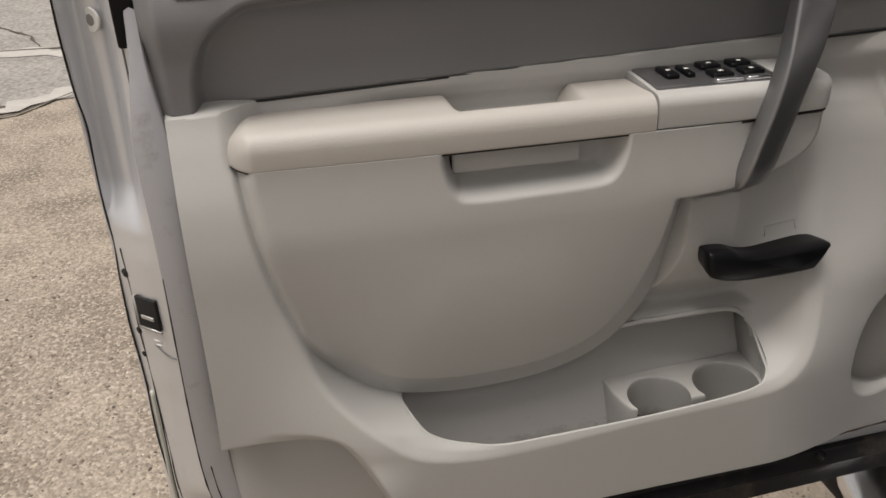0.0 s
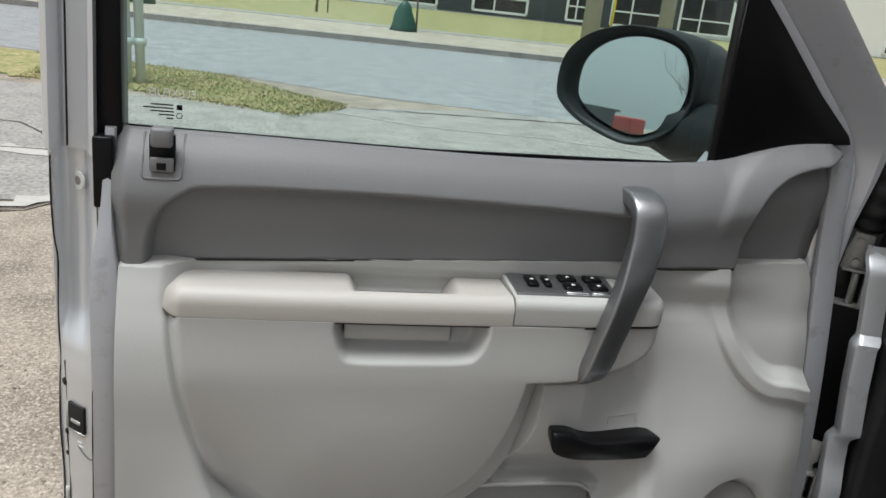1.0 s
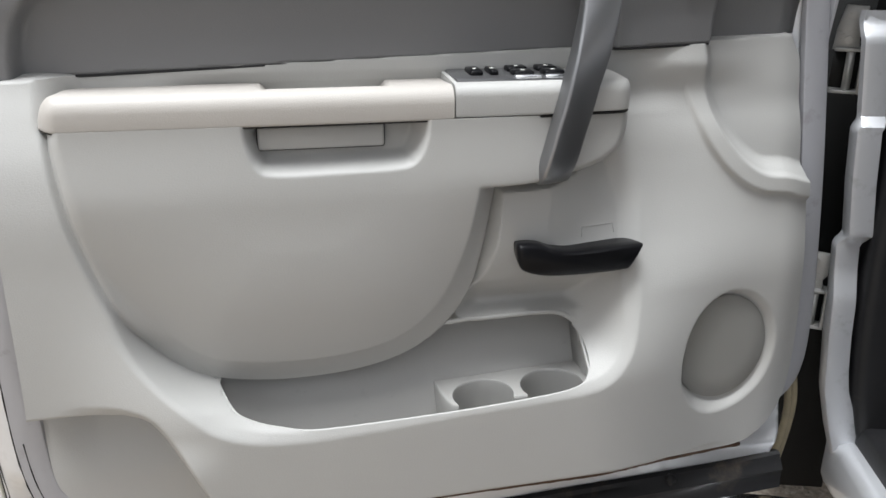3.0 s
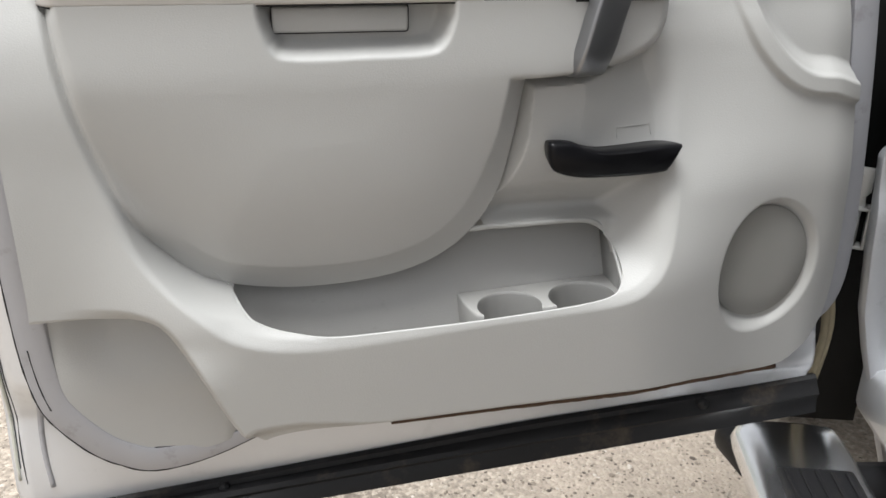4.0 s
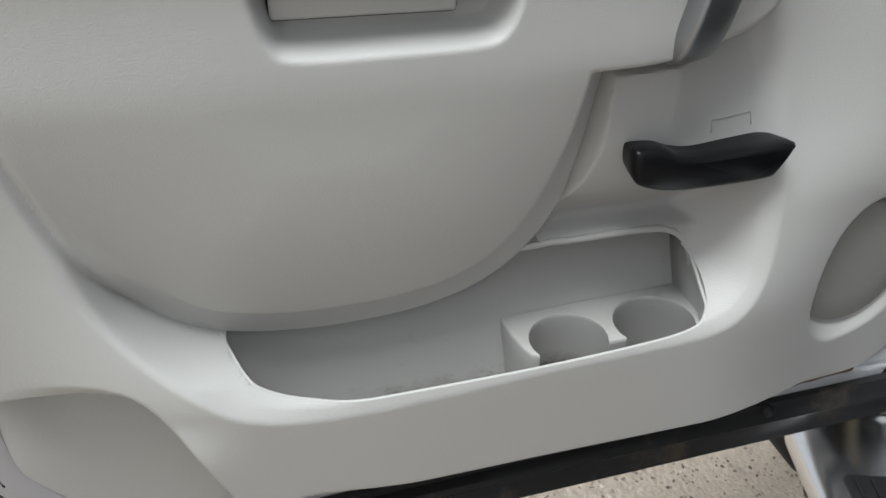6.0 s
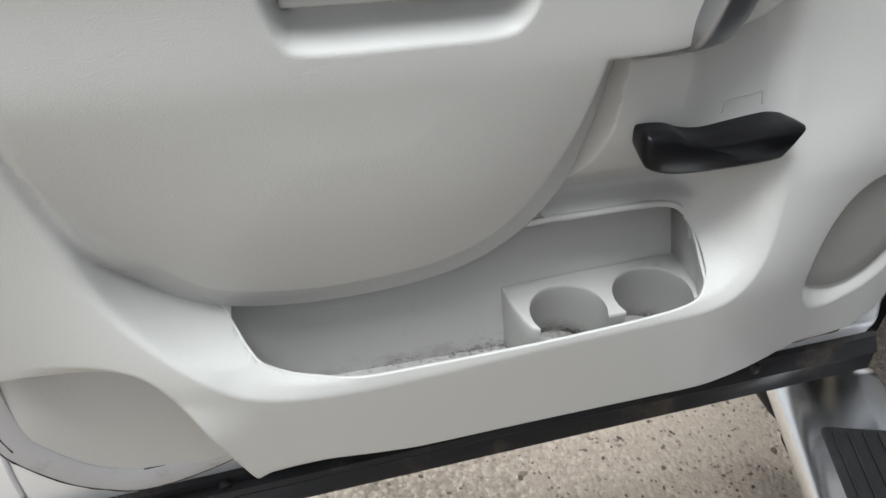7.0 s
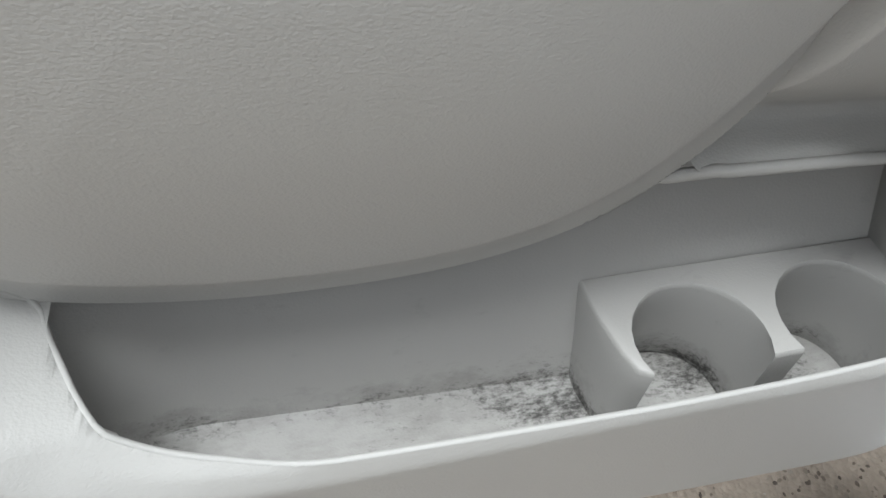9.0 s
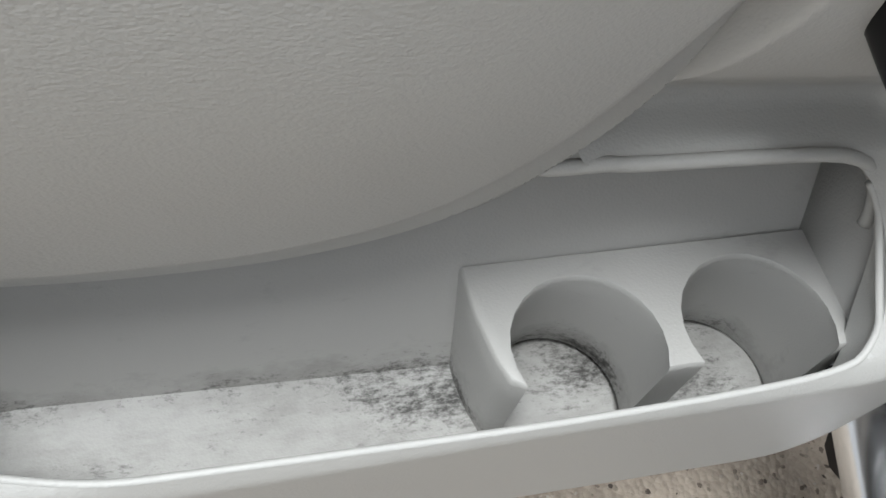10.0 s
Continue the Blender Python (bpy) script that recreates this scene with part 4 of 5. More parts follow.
part("far_cab_side", box(-.1, 2.3, 1.88, 1.95, .42, 1.25, .02, BODY), SILVER, truck)
part("cab_floor", box(-.1, 2.3, .06, 1.9, .44, .50, .01, BODY), RUBBER, truck, "black cab floor")
part("seat", join(box(.85, 1.35, .25, .85, .5, .86, .06, BODY), box(1.25, 1.45, .25, .85, .8, 1.5, .06, BODY)), DARK, truck, "grey cloth seat")
part("dashboard", box(-.1, .35, .15, 1.85, .8, 1.2, .06, BODY), DARK, truck)
part("bonnet", box(-1.6, -.1, .05, 1.9, 1.05, 1.24, .06, BODY), SILVER, truck)
part("bed_side", box(2.36, 4.2, .04, 1.94, .55, 1.25, .04, BODY), SILVER, truck)
for wx, wy in ((-.75, .02), (3.2, .02), (-.75, 1.72), (3.2, 1.72)):
    prof = [(.20, .0), (.24, .0), (.36, .01), (.385, .04), (.385, .20), (.36, .24), (.20, .24)]
    rings = [[BODY @ Vector((wx + r * math.cos(a), wy + y, .385 + r * math.sin(a))) for r, y in prof] for a in [2 * math.pi * q / 28 for q in range(29)]]
    wheel = part("tyre", loft(rings, caps=False), RUBBER, truck, "black tyre")
    part("rim", tube([BODY @ Vector((wx, wy + .03, .385)), BODY @ Vector((wx, wy + .12, .385))], .205, 20), STEEL, wheel)

# running board
rings = []
prof = [(-.172, .318), (-.176, .334), (-.170, .350), (-.155, .360), (-.120, .364), (-.06, .364), (-.02, .360), (-.005, .345), (-.008, .325), (-.05, .312), (-.13, .310)]
for x, s in ((.060, .55), (.064, .82), (.074, .96), (.092, 1.0), (1.0, 1.0), (1.9, 1.0)):
    rings.append([BODY @ Vector((x, -.09 + (y + .09) * (.5 + .5 * s), .337 + (z - .337) * s)) for y, z in prof])
board = sharp(part("running_board", loft(rings), CHROME, truck, "polished chrome running board with a black step pad"), 60)
pad = part("step_pad", box(.190, 1.75, -.140, -.030, .352, .3695, .006, BODY), RUBBER, board, "black ribbed step pad")
for k in range(5):
    y = -.128 + .021 * k
    part("rib", box(.20, 1.73, y - .003, y + .003, .3695, .3725, .001, BODY), RUBBER, board)
part("board_mount", box(.968, 1.035, .05, .17, .265, .325, .025, None, 4), RUBBER, board, "black rounded mount under the board")
part("bracket", tube([BODY @ Vector((.16, -.14, .30)), BODY @ Vector((.12, -.03, .285)), BODY @ Vector((.12, .12, .30))], .035, 10), RUBBER, board)


# ---------------------------------------------------------------- the lot, the street and what lies beyond
def ground_material(name, dark, lite, stone, scale, bump=0.6, drift=None):
    m = bpy.data.materials.new(name)
    m.use_nodes = True
    n, l = m.node_tree.nodes, m.node_tree.links
    b = n["Principled BSDF"]
    b.inputs["Roughness"].default_value = 0.9
    geo = n.new("ShaderNodeNewGeometry")
    v = n.new("ShaderNodeTexVoronoi")
    v.inputs["Scale"].default_value = scale
    l.new(geo.outputs["Position"], v.inputs["Vector"])
    big = n.new("ShaderNodeTexNoise")
    big.inputs["Scale"].default_value, big.inputs["Detail"].default_value = 3.4, 10
    l.new(geo.outputs["Position"], big.inputs["Vector"])
    fine = n.new("ShaderNodeTexNoise")
    fine.inputs["Scale"].default_value, fine.inputs["Detail"].default_value = scale * 0.55, 6
    l.new(geo.outputs["Position"], fine.inputs["Vector"])
    base = n.new("ShaderNodeMix")
    base.data_type = "RGBA"
    base.inputs[6].default_value, base.inputs[7].default_value = (*dark, 1), (*lite, 1)
    mr = n.new("ShaderNodeMapRange")
    mr.inputs[1].default_value, mr.inputs[2].default_value = 0.35, 0.65
    l.new(big.outputs["Fac"], mr.inputs[0])
    l.new(mr.outputs[0], base.inputs[0])
    sep = n.new("ShaderNodeSeparateColor")
    l.new(v.outputs["Color"], sep.inputs[0])
    pick = n.new("ShaderNodeMapRange")
    pick.inputs[1].default_value, pick.inputs[2].default_value, pick.inputs[4].default_value = 0.45, 0.95, 0.8
    l.new(sep.outputs[0], pick.inputs[0])
    mx = n.new("ShaderNodeMix")
    mx.data_type = "RGBA"
    mx.inputs[7].default_value = (*stone, 1)
    l.new(base.outputs[2], mx.inputs[6])
    l.new(pick.outputs[0], mx.inputs[0])
    dk = n.new("ShaderNodeMix")
    dk.data_type, dk.blend_type = "RGBA", "MULTIPLY"
    dk.inputs[0].default_value = 0.7
    fr = n.new("ShaderNodeMapRange")
    fr.inputs[1].default_value, fr.inputs[2].default_value, fr.inputs[3].default_value, fr.inputs[4].default_value = 0.3, 0.6, 0.45, 1.15
    l.new(fine.outputs["Fac"], fr.inputs[0])
    l.new(mx.outputs[2], dk.inputs[6])
    l.new(fr.outputs[0], dk.inputs[7])
    l.new(dk.outputs[2], b.inputs["Base Color"])
    if drift:
        # pale sand washed together: centre, radius, colour
        at, radius, sand = drift
        far = n.new("ShaderNodeVectorMath")
        far.operation = "DISTANCE"
        far.inputs[1].default_value = at
        l.new(geo.outputs["Position"], far.inputs[0])
        ragged = n.new("ShaderNodeMath")
        ragged.operation, ragged.inputs[1].default_value = "MULTIPLY_ADD", 1.1
        l.new(big.outputs["Fac"], ragged.inputs[0])
        l.new(far.outputs["Value"], ragged.inputs[2])
        edge = n.new("ShaderNodeMapRange")
        edge.inputs[1].default_value, edge.inputs[2].default_value, edge.inputs[3].default_value, edge.inputs[4].default_value = radius + .35, radius + .80, 0.65, 0.0
        l.new(ragged.outputs[0], edge.inputs[0])
        washed = n.new("ShaderNodeMix")
        washed.data_type = "RGBA"
        washed.inputs[7].default_value = (*sand, 1)
        l.new(edge.outputs[0], washed.inputs[0])
        l.new(dk.outputs[2], washed.inputs[6])
        l.new(washed.outputs[2], b.inputs["Base Color"])
    bp = n.new("ShaderNodeBump")
    bp.inputs["Strength"].default_value, bp.inputs["Distance"].default_value = bump, 0.004
    l.new(v.outputs["Distance"], bp.inputs["Height"])
    bp.invert = True
    l.new(bp.outputs[0], b.inputs["Normal"])
    return m


GRAVEL = ground_material("worn_aggregate_paving", (0.175, 0.145, 0.117), (0.335, 0.285, 0.232), (0.43, 0.375, 0.31), 120, 1.0, ((1.06, .22, 0), .34, (.53, .45, .37)))
ASPHALT = ground_material("grey_asphalt", (0.19, 0.20, 0.21), (0.27, 0.28, 0.29), (0.31, 0.31, 0.31), 60, 0.3)
CONCRETE = ground_material("pale_concrete", (0.22, 0.21, 0.196), (0.31, 0.296, 0.275), (0.32, 0.305, 0.284), 60, 0.2)
GRASS = ground_material("short_spring_grass", (0.15, 0.18, 0.05), (0.32, 0.275, 0.13), (0.35, 0.31, 0.16), 30, 0.9)
SAND = ground_material("sandy_verge", (0.28, 0.24, 0.18), (0.42, 0.37, 0.30), (0.4, 0.36, 0.3), 30, 0.5)


def sheet(name, pts, z, mat, label, category, thick=0.0, kind="structure"):
    bm = bmesh.new()
    f = bm.faces.new([bm.verts.new((x, y, z)) for x, y in pts])
    if thick:
        made = bmesh.ops.extrude_face_region(bm, geom=[f])["geom"]
        bmesh.ops.translate(bm, verts=[v for v in made if isinstance(v, bmesh.types.BMVert)], vec=(0, 0, -thick))
    ob = part(name, bm, mat, None, smooth=False)
    return tagged(ob, label, category, kind=kind)


sheet("ground", [(-700, -700), (700, -700), (700, 700), (-700, 700)], 0, GRAVEL, "worn sandy aggregate paving with small stones", "ground")


def loose_stones(count, x0, x1, y0, y1, seed):
    """Small stones standing out of the worn paving."""
    g = np.random.default_rng(seed)
    base = np.array([(1, 0, 0), (0, 1, 0), (-1, 0, 0), (0, -1, 0), (.1, .1, 1), (.6, .6, .6), (-.6, .6, .65), (-.6, -.6, .55), (.6, -.6, .6)])
    faces = np.array([(0, 5, 8), (0, 1, 5), (1, 6, 5), (1, 2, 6), (2, 7, 6), (2, 3, 7), (3, 8, 7), (3, 0, 8), (4, 5, 6), (4, 6, 7), (4, 7, 8), (4, 8, 5)])
    size = g.uniform(.0018, .0042, (count, 1, 1)) * np.where(g.random((count, 1, 1)) < .06, 1.8, 1.0)
    stretch = np.stack([g.uniform(.8, 1.5, count), g.uniform(.7, 1.1, count), g.uniform(.35, .7, count)], -1)[:, None, :]
    v = base[None] * stretch * size * g.uniform(.8, 1.2, (count, len(base), 1))
    a = g.uniform(0, 6.283, count)
    c, s_ = np.cos(a)[:, None], np.sin(a)[:, None]
    x, y = v[..., 0] * c - v[..., 1] * s_, v[..., 0] * s_ + v[..., 1] * c
    # thicker here, thinner there
    px, py = g.uniform(x0, x1, count), g.uniform(y0, y1, count)
    v = np.stack([x + px[:, None], y + py[:, None], v[..., 2] - .0004], -1).reshape(-1, 3)
    f = (faces[None] + (np.arange(count) * len(base))[:, None, None]).reshape(-1, 3)
    me = bpy.data.meshes.new("loose_stones")
    me.from_pydata(v.tolist(), [], f.tolist())
    me.materials.append(STONE)
    return tagged(new("loose_stones", me), "small pale and brown stones in the worn paving", "stones", kind="stuff")


STONE = bpy.data.materials.new("mixed_small_stones")
STONE.use_nodes = True
sn, sl = STONE.node_tree.nodes, STONE.node_tree.links
pick = sn.new("ShaderNodeNewGeometry")
tone = sn.new("ShaderNodeValToRGB")
for pos, col in ((.3, (.19, .155, .125, 1)), (.6, (.27, .23, .185, 1)), (.88, (.40, .355, .30, 1))):
    tone.color_ramp.elements.new(pos).color = col
tone.color_ramp.elements[0].color, tone.color_ramp.elements[-1].color = (.075, .06, .05, 1), (.54, .49, .43, 1)
sl.new(pick.outputs["Random Per Island"], tone.inputs[0])
sl.new(tone.outputs[0], sn["Principled BSDF"].inputs["Base Color"])
sn["Principled BSDF"].inputs["Roughness"].default_value = 0.85
loose_stones(20000, -1.3, 1.5, -.1, 2.0, 5)


def along(x, y):
    """Street lines fall slightly away to the right."""
    return (x, y - .085 * x)


sheet("road", [along(-120, 10.6), along(-4, 10.6), along(-.5, 9.9), along(1.0, 9.2), along(4, 8.7), along(120, 8.7), along(120, 17.3), along(-120, 17.3)], .004, ASPHALT, "grey asphalt street, cracked and patched", "road")
sheet("road_line", [along(-120, 17.0), along(120, 17.0), along(120, 17.15), along(-120, 17.15)], .008, CONCRETE, "pale gutter line at the street's far edge", "road edge")
sheet("kerb", [along(-120, 17.3), along(120, 17.3), along(120, 17.5), along(-120, 17.5)], .12, CONCRETE, "concrete kerb", "kerb", .14)
sheet("verge", [along(-120, 17.5), along(120, 17.5), along(120, 21.6), along(-120, 21.6)], .10, SAND, "dry grass strip behind the kerb", "verge", .1)
sheet("footpath", [along(-120, 21.6), along(120, 21.6), along(120, 22.5), along(-120, 22.5)], .11, CONCRETE, "pale concrete footpath", "footpath", .11)
sheet("lawn", [along(-120, 22.5), along(120, 22.5), along(120, 60), along(-120, 60)], .11, GRASS, "short grass in front of the building", "lawn", .11)
rng = random.Random(7)
PATCH = [(-6, 11.2), (-1.5, 10.1), (-.5, 9.7), (.6, 8.3), (.7, 7.9), (.3, 7.35), (-.2, 7.6), (-1.3, 8.1), (-6, 9.2)]
ragged = []
for p, q in zip(PATCH, PATCH[1:] + PATCH[:1]):
    n = max(2, int(math.dist(p, q) / .07))
    for k in range(n):
        ragged.append((p[0] + (q[0] - p[0]) * k / n + rng.gauss(0, .035), p[1] + (q[1] - p[1]) * k / n + rng.gauss(0, .05)))
sheet("grass_patch", ragged, .012, GRASS, "patchy grass beside the driveway", "grass", .02)
bm = bmesh.new()
for _ in range(9000):
    x = rng.uniform(-2.6, .85)
    lo, hi = np.interp(x, [-2.6, -1.3, -.2, .3, .7, .85], [8.35, 8.05, 7.55, 7.3, 7.85, 8.1]), np.interp(x, [-2.6, -1.5, -.5, .6, .85], [10.4, 10.1, 9.7, 8.35, 8.15])
    y = rng.uniform(lo - .12, hi + .1)
    h, w, a = rng.uniform(.012, .042), rng.uniform(.005, .010), rng.uniform(0, 6.28)
    lean = Vector((rng.gauss(0, .03), rng.gauss(0, .03), h))
    o = Vector((x, y, .008))
    side = Vector((math.cos(a), math.sin(a), 0)) * w
    bm.faces.new([bm.verts.new(o - side), bm.verts.new(o + side), bm.verts.new(o + lean)])
tufts = part("grass_tufts", bm, GRASS, None, smooth=False)
tagged(tufts, "loose blades of dry and green grass", "grass", kind="stuff")
sheet("driveway", [(-5, 3.2), (-.9, 3.9), (3.5, 3.0), (9, 2.4), (9, 8.1), (2.5, 8.6), (.8, 8.0), (.3, 7.35), (-1.3, 7.8), (-5, 8.4)], .006, CONCRETE, "pale worn concrete driveway", "driveway")

JOINT = material("dirt_filled_joint", (0.075, 0.065, 0.055), 0.95, vary=0.3, scale=12)
CHIPPED = material("chipped_pale_edge", (0.40, 0.385, 0.36), 0.9, vary=0.2, scale=14)


def crack_strip(pts, width, z, mat, name, label, seed):
    """A thin irregular strip along a broken line on the ground."""
    g = random.Random(seed)
    left, right = [], []
    for (x0, y0), (x1, y1) in zip(pts, pts[1:]):
        n = max(2, int(math.dist((x0, y0), (x1, y1)) / .09))
        d = Vector((y0 - y1, x1 - x0)).normalized()
        for k in range(n):
            c = Vector((x0 + (x1 - x0) * k / n, y0 + (y1 - y0) * k / n)) + d * g.gauss(0, width * .35)
            w = width * g.uniform(.25, 1.0)
            left.append((c.x + d.x * w, c.y + d.y * w))
            right.append((c.x - d.x * w, c.y - d.y * w))
    bm = bmesh.new()
    a = [bm.verts.new((x, y, z)) for x, y in left]
    b = [bm.verts.new((x, y, z)) for x, y in right]
    for i in range(len(a) - 1):
        bm.faces.new((a[i], a[i + 1], b[i + 1], b[i]))
    return tagged(part(name, bm, mat, None, smooth=False), label, "ground joint", kind="structure")


crack_strip([(-5, 4.6), (-2.2, 5.05), (-.9, 5.0), (1.5, 4.6)], .13, .0105, CHIPPED, "slab_edge", "pale chipped edge of a concrete slab", 1)
crack_strip([(-5, 4.72), (-2.2, 5.13), (-.9, 5.07), (1.5, 4.68)], .018, .0110, JOINT, "slab_joint", "dark joint between concrete slabs", 2)
crack_strip([(-3.0, 3.2), (-1.75, 3.55), (-1.25, 3.75), (-.85, 4.25), (-.6, 5.0)], .13, .0100, CHIPPED, "slab_edge", "pale chipped edge of a concrete slab", 3)
crack_strip([(-3.0, 3.13), (-1.75, 3.47), (-1.20, 3.66), (-.80, 4.2), (-.55, 5.0)], .016, .0108, JOINT, "slab_joint", "dark joint between concrete slabs", 4)
crack_strip([(-4.0, 6.3), (-1.9, 6.0), (-1.5, 5.5), (-1.35, 5.05)], .018, .0105, JOINT, "slab_joint", "dark crack in the concrete", 5)
crack_strip([(.6, 7.7), (1.6, 7.2), (2.8, 7.1), (4.5, 6.4)], .022, .0105, CHIPPED, "slab_edge", "pale chipped edge of a concrete slab", 6)
crack_strip([(.9, 8.05), (2.0, 8.1), (3.4, 8.2), (5.5, 7.9)], .030, .0115, JOINT, "slab_joint", "dark joint where driveway meets street", 7)

# building over the street
WHITE_WALL = material("white_metal_cladding", (0.82, 0.84, 0.85), 0.5, vary=0.03, scale=1.5)
GREY_WALL = material("charcoal_cladding", (0.045, 0.055, 0.065), 0.5, vary=0.1, scale=1.5)
PANE = material("dark_office_pane", (0.012, 0.015, 0.016), 0.08, vary=0.3, scale=1.0)
house = thing("office_building", "low white and charcoal office building with banded windows", "building", (8, 38, 0))
BY = 38.0


def wall_piece(x0, x1, z0, z1, mat, name="wall_panel"):
    part(name, box(x0, x1, BY, BY + .3, z0, z1, .01), mat, house, smooth=False)


def office_window(x0, x1, z0, z1):
    w = part("window", box(x0, x1, BY + .02, BY + .12, z0, z1), PANE, house, "dark window pane", smooth=False)
    fr = .055
    for a, b, c, d in ((x0, x1, z0 - fr, z0 + fr), (x0, x1, z1 - fr, z1 + fr), (x0 - fr, x0 + fr, z0, z1), (x1 - fr, x1 + fr, z0, z1), (x0, x1, z0 + .62, z0 + .69), (x0 + (x1 - x0) * .38, x0 + (x1 - x0) * .38 + .06, z0, z1)):
        part("window_frame", box(a, b, BY - .04, BY + .05, c, d), WHITE_WALL, w, smooth=False)


wins = [(-9.6, -8.0), (-6.0, -4.0), (-2.7, -.6), (1.0, 3.0), (4.5, 6.9), (8.65, 11.3), (13.3, 14.5), (15.6, 18.2), (19.2, 22.0), (25, 28), (31, 34)]
edge_x = -14.0
for x0, x1 in wins:
    dark = 7.0 < x0 < 18.5
    mat = GREY_WALL if dark else WHITE_WALL
    wall_piece(edge_x, x0 - .06, .1, 7, GREY_WALL if 7.0 < (edge_x + x0) / 2 < 18.8 else WHITE_WALL)
    wall_piece(x0 - .06, x1 + .06, 2.6, 7, mat)
    wall_piece(x0 - .06, x1 + .06, -.1, .25, mat)
    office_window(x0, x1, .32, 2.5)
    edge_x = x1 + .06
wall_piece(edge_x, 46, .1, 7, WHITE_WALL)
part("plinth", box(-14, 46, BY - .06, BY + .02, -.1, .14), GREY_WALL, house)
part("roof", box(-14.3, 46.3, BY - .3, BY + 14, 7, 7.25), GREY_WALL, house)
part("rear_wall", box(-14, 46, BY + 1.2, BY + 1.4, 0, 7), GREY_WALL, house)

# pole with two conduits at the driveway's edge
WOOD = material("weathered_pole_wood", (0.20, 0.165, 0.13), 0.85, vary=0.35, scale=20, grain=0.6, grain_scale=120)
PIPE = material("pale_green_conduit", (0.50, 0.57, 0.54), 0.45, vary=0.06, scale=12)
pole = thing("utility_pole", "weathered wooden utility pole with pale conduits strapped on", "utility pole", (-1.62, 8.6, 0))
part("pole", tube([(-1.64, 8.7, 0), (-1.70, 8.7, 3), (-1.78, 8.7, 7)], [.12, .115, .10], 14), WOOD, pole)
for x, y, z0 in ((-1.52, 8.52, .0), (-1.385, 8.55, .0), (-1.77, 8.60, .0)):
    pipe = part("conduit", tube([(x, y, z0), (x - .05, y, 2), (x - .14, y, 6)], .052, 12), PIPE, pole, "pale green conduit")
    part("coupling", tube([(x - .003, y, .42), (x - .003, y, .50)], .066, 12), PIPE, pipe)

# young street trees with green watering bags
BARK = material("young_bark", (0.16, 0.13, 0.10), 0.9, vary=0.3, scale=30)
BAG = material("green_watering_bag", (0.012, 0.07, 0.05), 0.5, vary=0.2, scale=20)


def street_tree(x, y, seed, bag=True):
    rnd = random.Random(seed)
    t = thing("street_tree", "young bare street tree with stakes" + (" and a green watering bag" if bag else ""), "tree", (x, y, .1), "trees along the street")
    trunk = part("trunk", tube([(x, y, .1), (x + .03, y, 1.5), (x + .01, y, 3.2)], [.045, .035, .015], 8), BARK, t)
    bms = []
    for k in range(22):
        z = 1.5 + 1.7 * k / 22
        a = rnd.uniform(0, 6.28)
        l = rnd.uniform(.4, .9) * (1 - .3 * k / 22)
        p = Vector((x + .01, y, z))
        q = p + Vector((math.cos(a) * l * .5, math.sin(a) * l * .5, l * .5))
        r = q + Vector((math.cos(a + .4) * l * .4, math.sin(a + .4) * l * .4, l * .5))
        bms.append(tube([p, q, r], [.012, .008, .003], 5))
    part("crown", join(*bms), BARK, t, "bare twigs")
    part("stake", tube([(x + .35, y, .1), (x + .30, y, 1.6)], .025, 6), BARK, t)
    if bag:
        rings = []
        for k in range(9):
            s = k / 8
            r = .30 * (1 - s) ** .6 + .06
            rings.append([(x + r * math.cos(a) * (1 + .08 * math.sin(3 * a + k)), y + r * .7 * math.sin(a), .1 + .75 * s) for a in [2 * math.pi * j / 16 for j in range(16)]])
        part("watering_bag", loft(rings), BAG, t, "green watering bag")


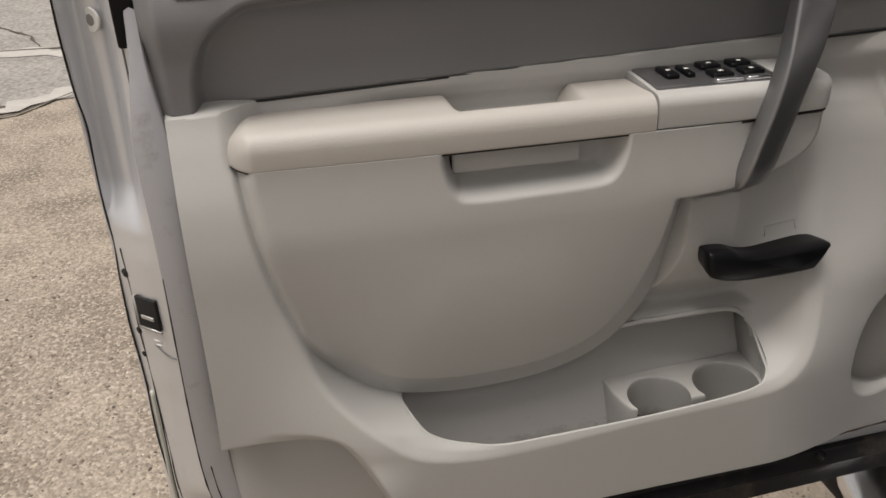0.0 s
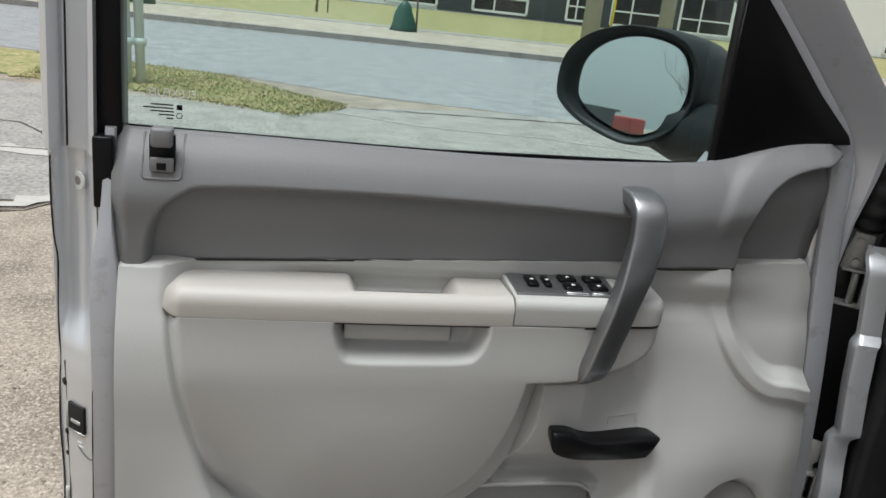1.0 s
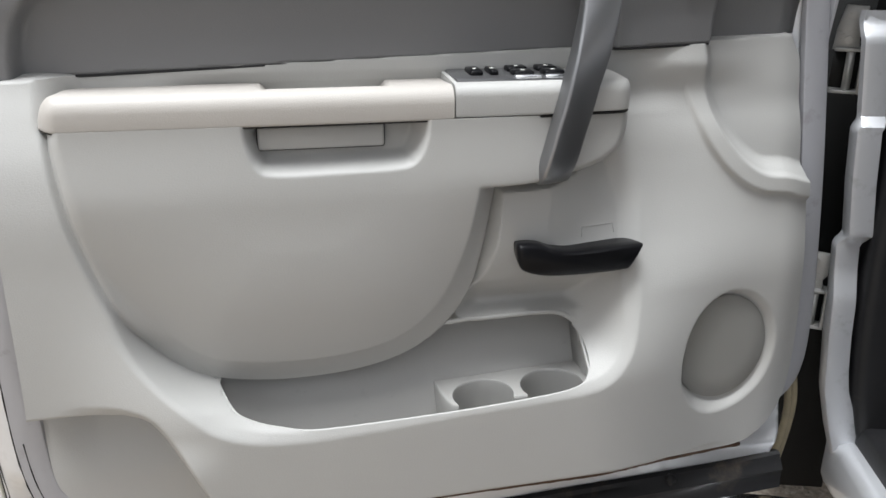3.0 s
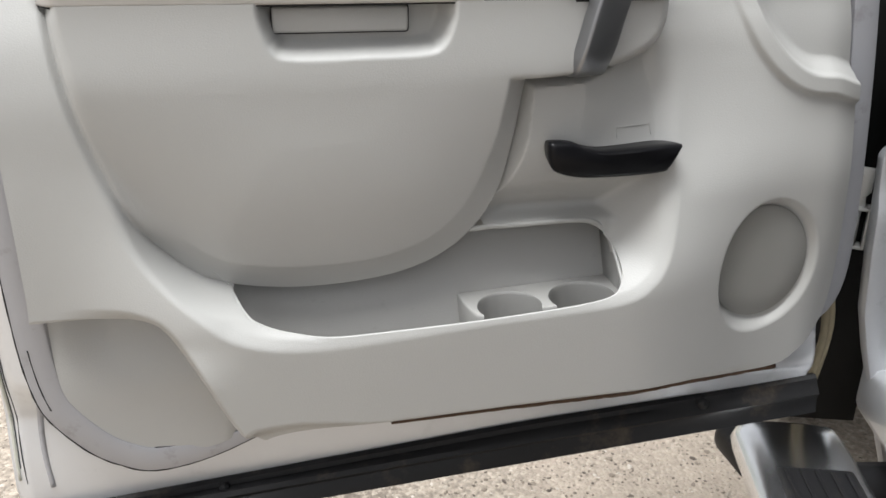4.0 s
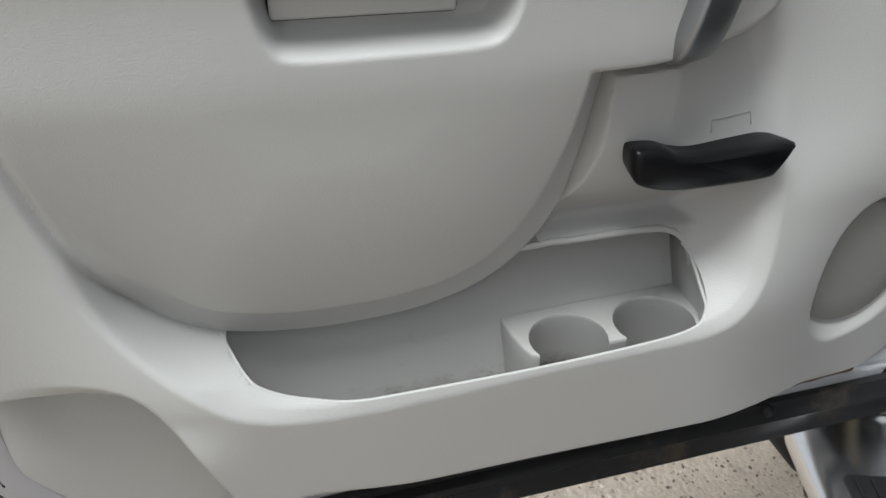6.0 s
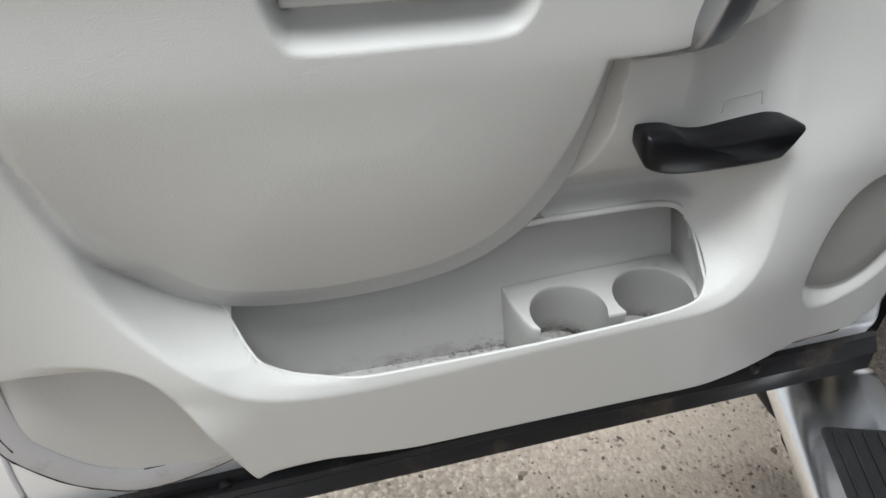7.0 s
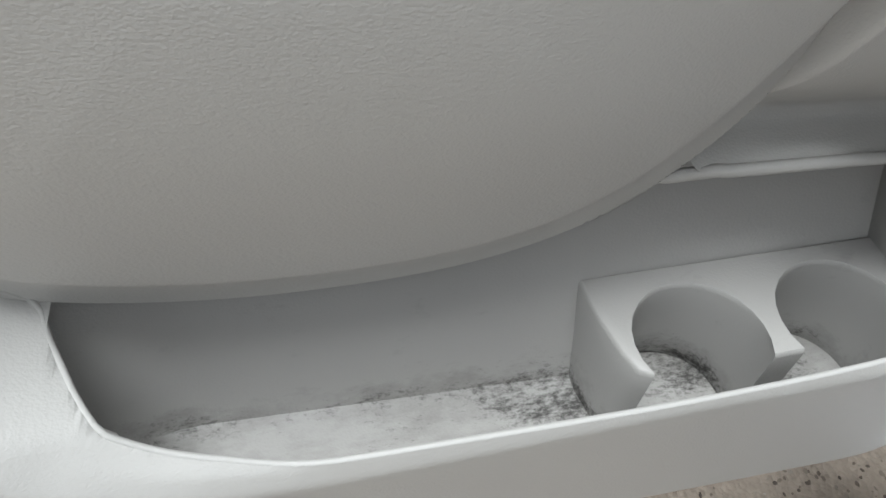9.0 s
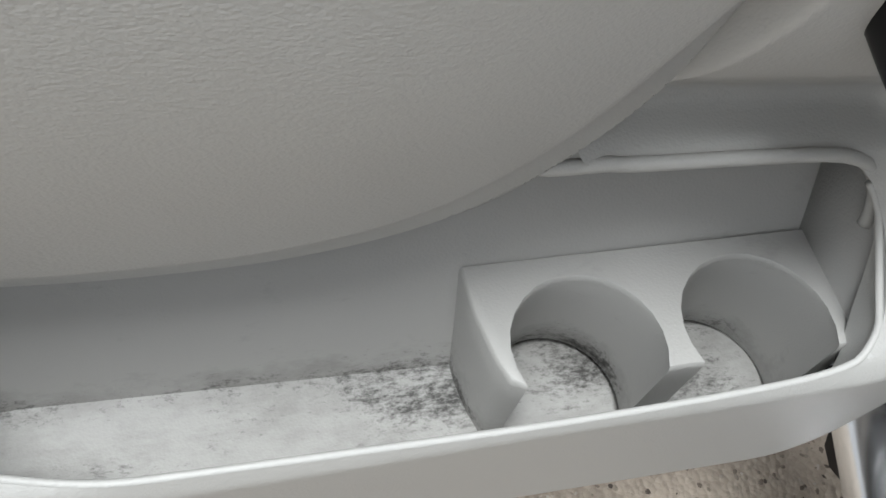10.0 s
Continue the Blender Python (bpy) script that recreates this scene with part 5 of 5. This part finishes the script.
street_tree(3.1, 20.6, 3)
street_tree(-3.5, 21.2, 4)
street_tree(1.0, 25.5, 5, False)
CONC_POLE = material("concrete_pole", (0.38, 0.37, 0.35), 0.8, vary=0.15, scale=8, grain=0.4, grain_scale=60)
YELLOW = material("yellow_marker", (0.75, 0.55, 0.03), 0.5)
for x, y, r in ((10.2, 26.0, .30), (13.0, 26.3, .26)):
    cp = thing("concrete_pole", "round grey concrete street pole", "pole", (x, y, .1), "street poles")
    part("shaft", tube([(x, y, 0), (x, y, 4), (x, y, 9)], [r, r * .95, r * .8], 16), CONC_POLE, cp)
gm = thing("guy_wire_marker", "yellow guy wire marker by the poles", "marker", (10.9, 26, .1))
part("sleeve", tube([(10.9, 26, 0), (10.93, 26, 2.6)], .05, 8), YELLOW, gm)


# seen in the mirror: a bare tree, a low dark building and a red van
def bare_tree(x, y, h, seed):
    rnd = random.Random(seed)
    t = thing("bare_tree", "leafless bushy tree with many fine twigs", "tree", (x, y, 0))
    bms = []

    def limb(p, d, l, r, depth):
        q = p + d * l * .5 + Vector((rnd.uniform(-.1, .1), rnd.uniform(-.1, .1), .05)) * l
        e = q + d * l * .5 + Vector((rnd.uniform(-.15, .15), rnd.uniform(-.15, .15), .08)) * l
        bms.append(tube([p, q, e], [r, r * .8, r * .6], 5))
        if depth:
            for _ in range(4):
                nd = (d + Vector((rnd.uniform(-.8, .8), rnd.uniform(-.8, .8), rnd.uniform(-.1, .6)))).normalized()
                limb(e if rnd.random() < .6 else q, nd, l * rnd.uniform(.55, .8), r * .55, depth - 1)

    for _ in range(2):
        limb(Vector((x + rnd.uniform(-.5, .5), y + rnd.uniform(-.5, .5), 0)), Vector((rnd.uniform(-.35, .35), rnd.uniform(-.35, .35), 1)).normalized(), h * .30, h * .008, 4)
    part("branches", join(*bms), BARK, t)


bare_tree(-21.0, -19.6, 5.2, 11)
far = thing("far_building", "low dark flat-roofed building far off", "building", (-60, -36, 0))
part("wall", box(-66, -58, -44, -34, 0, 2.2), GREY_WALL, far, smooth=False)
part("roof", box(-66.3, -57.7, -44.3, -33.7, 2.2, 2.4), GREY_WALL, far, smooth=False)
RED = material("red_paint", (0.45, 0.03, 0.02), 0.4)
van = thing("red_van", "red parked van far off", "van", (-64, -50, 0))
part("body", box(-66, -62, -51, -49.2, .5, 2.0, .2), RED, van)
for q in ((-65, -49.3), (-63, -49.3), (-65, -50.8), (-63, -50.8)):
    part("wheel", tube([(q[0], q[1] - .1, .35), (q[0], q[1] + .1, .35)], .35, 16), RUBBER, van)
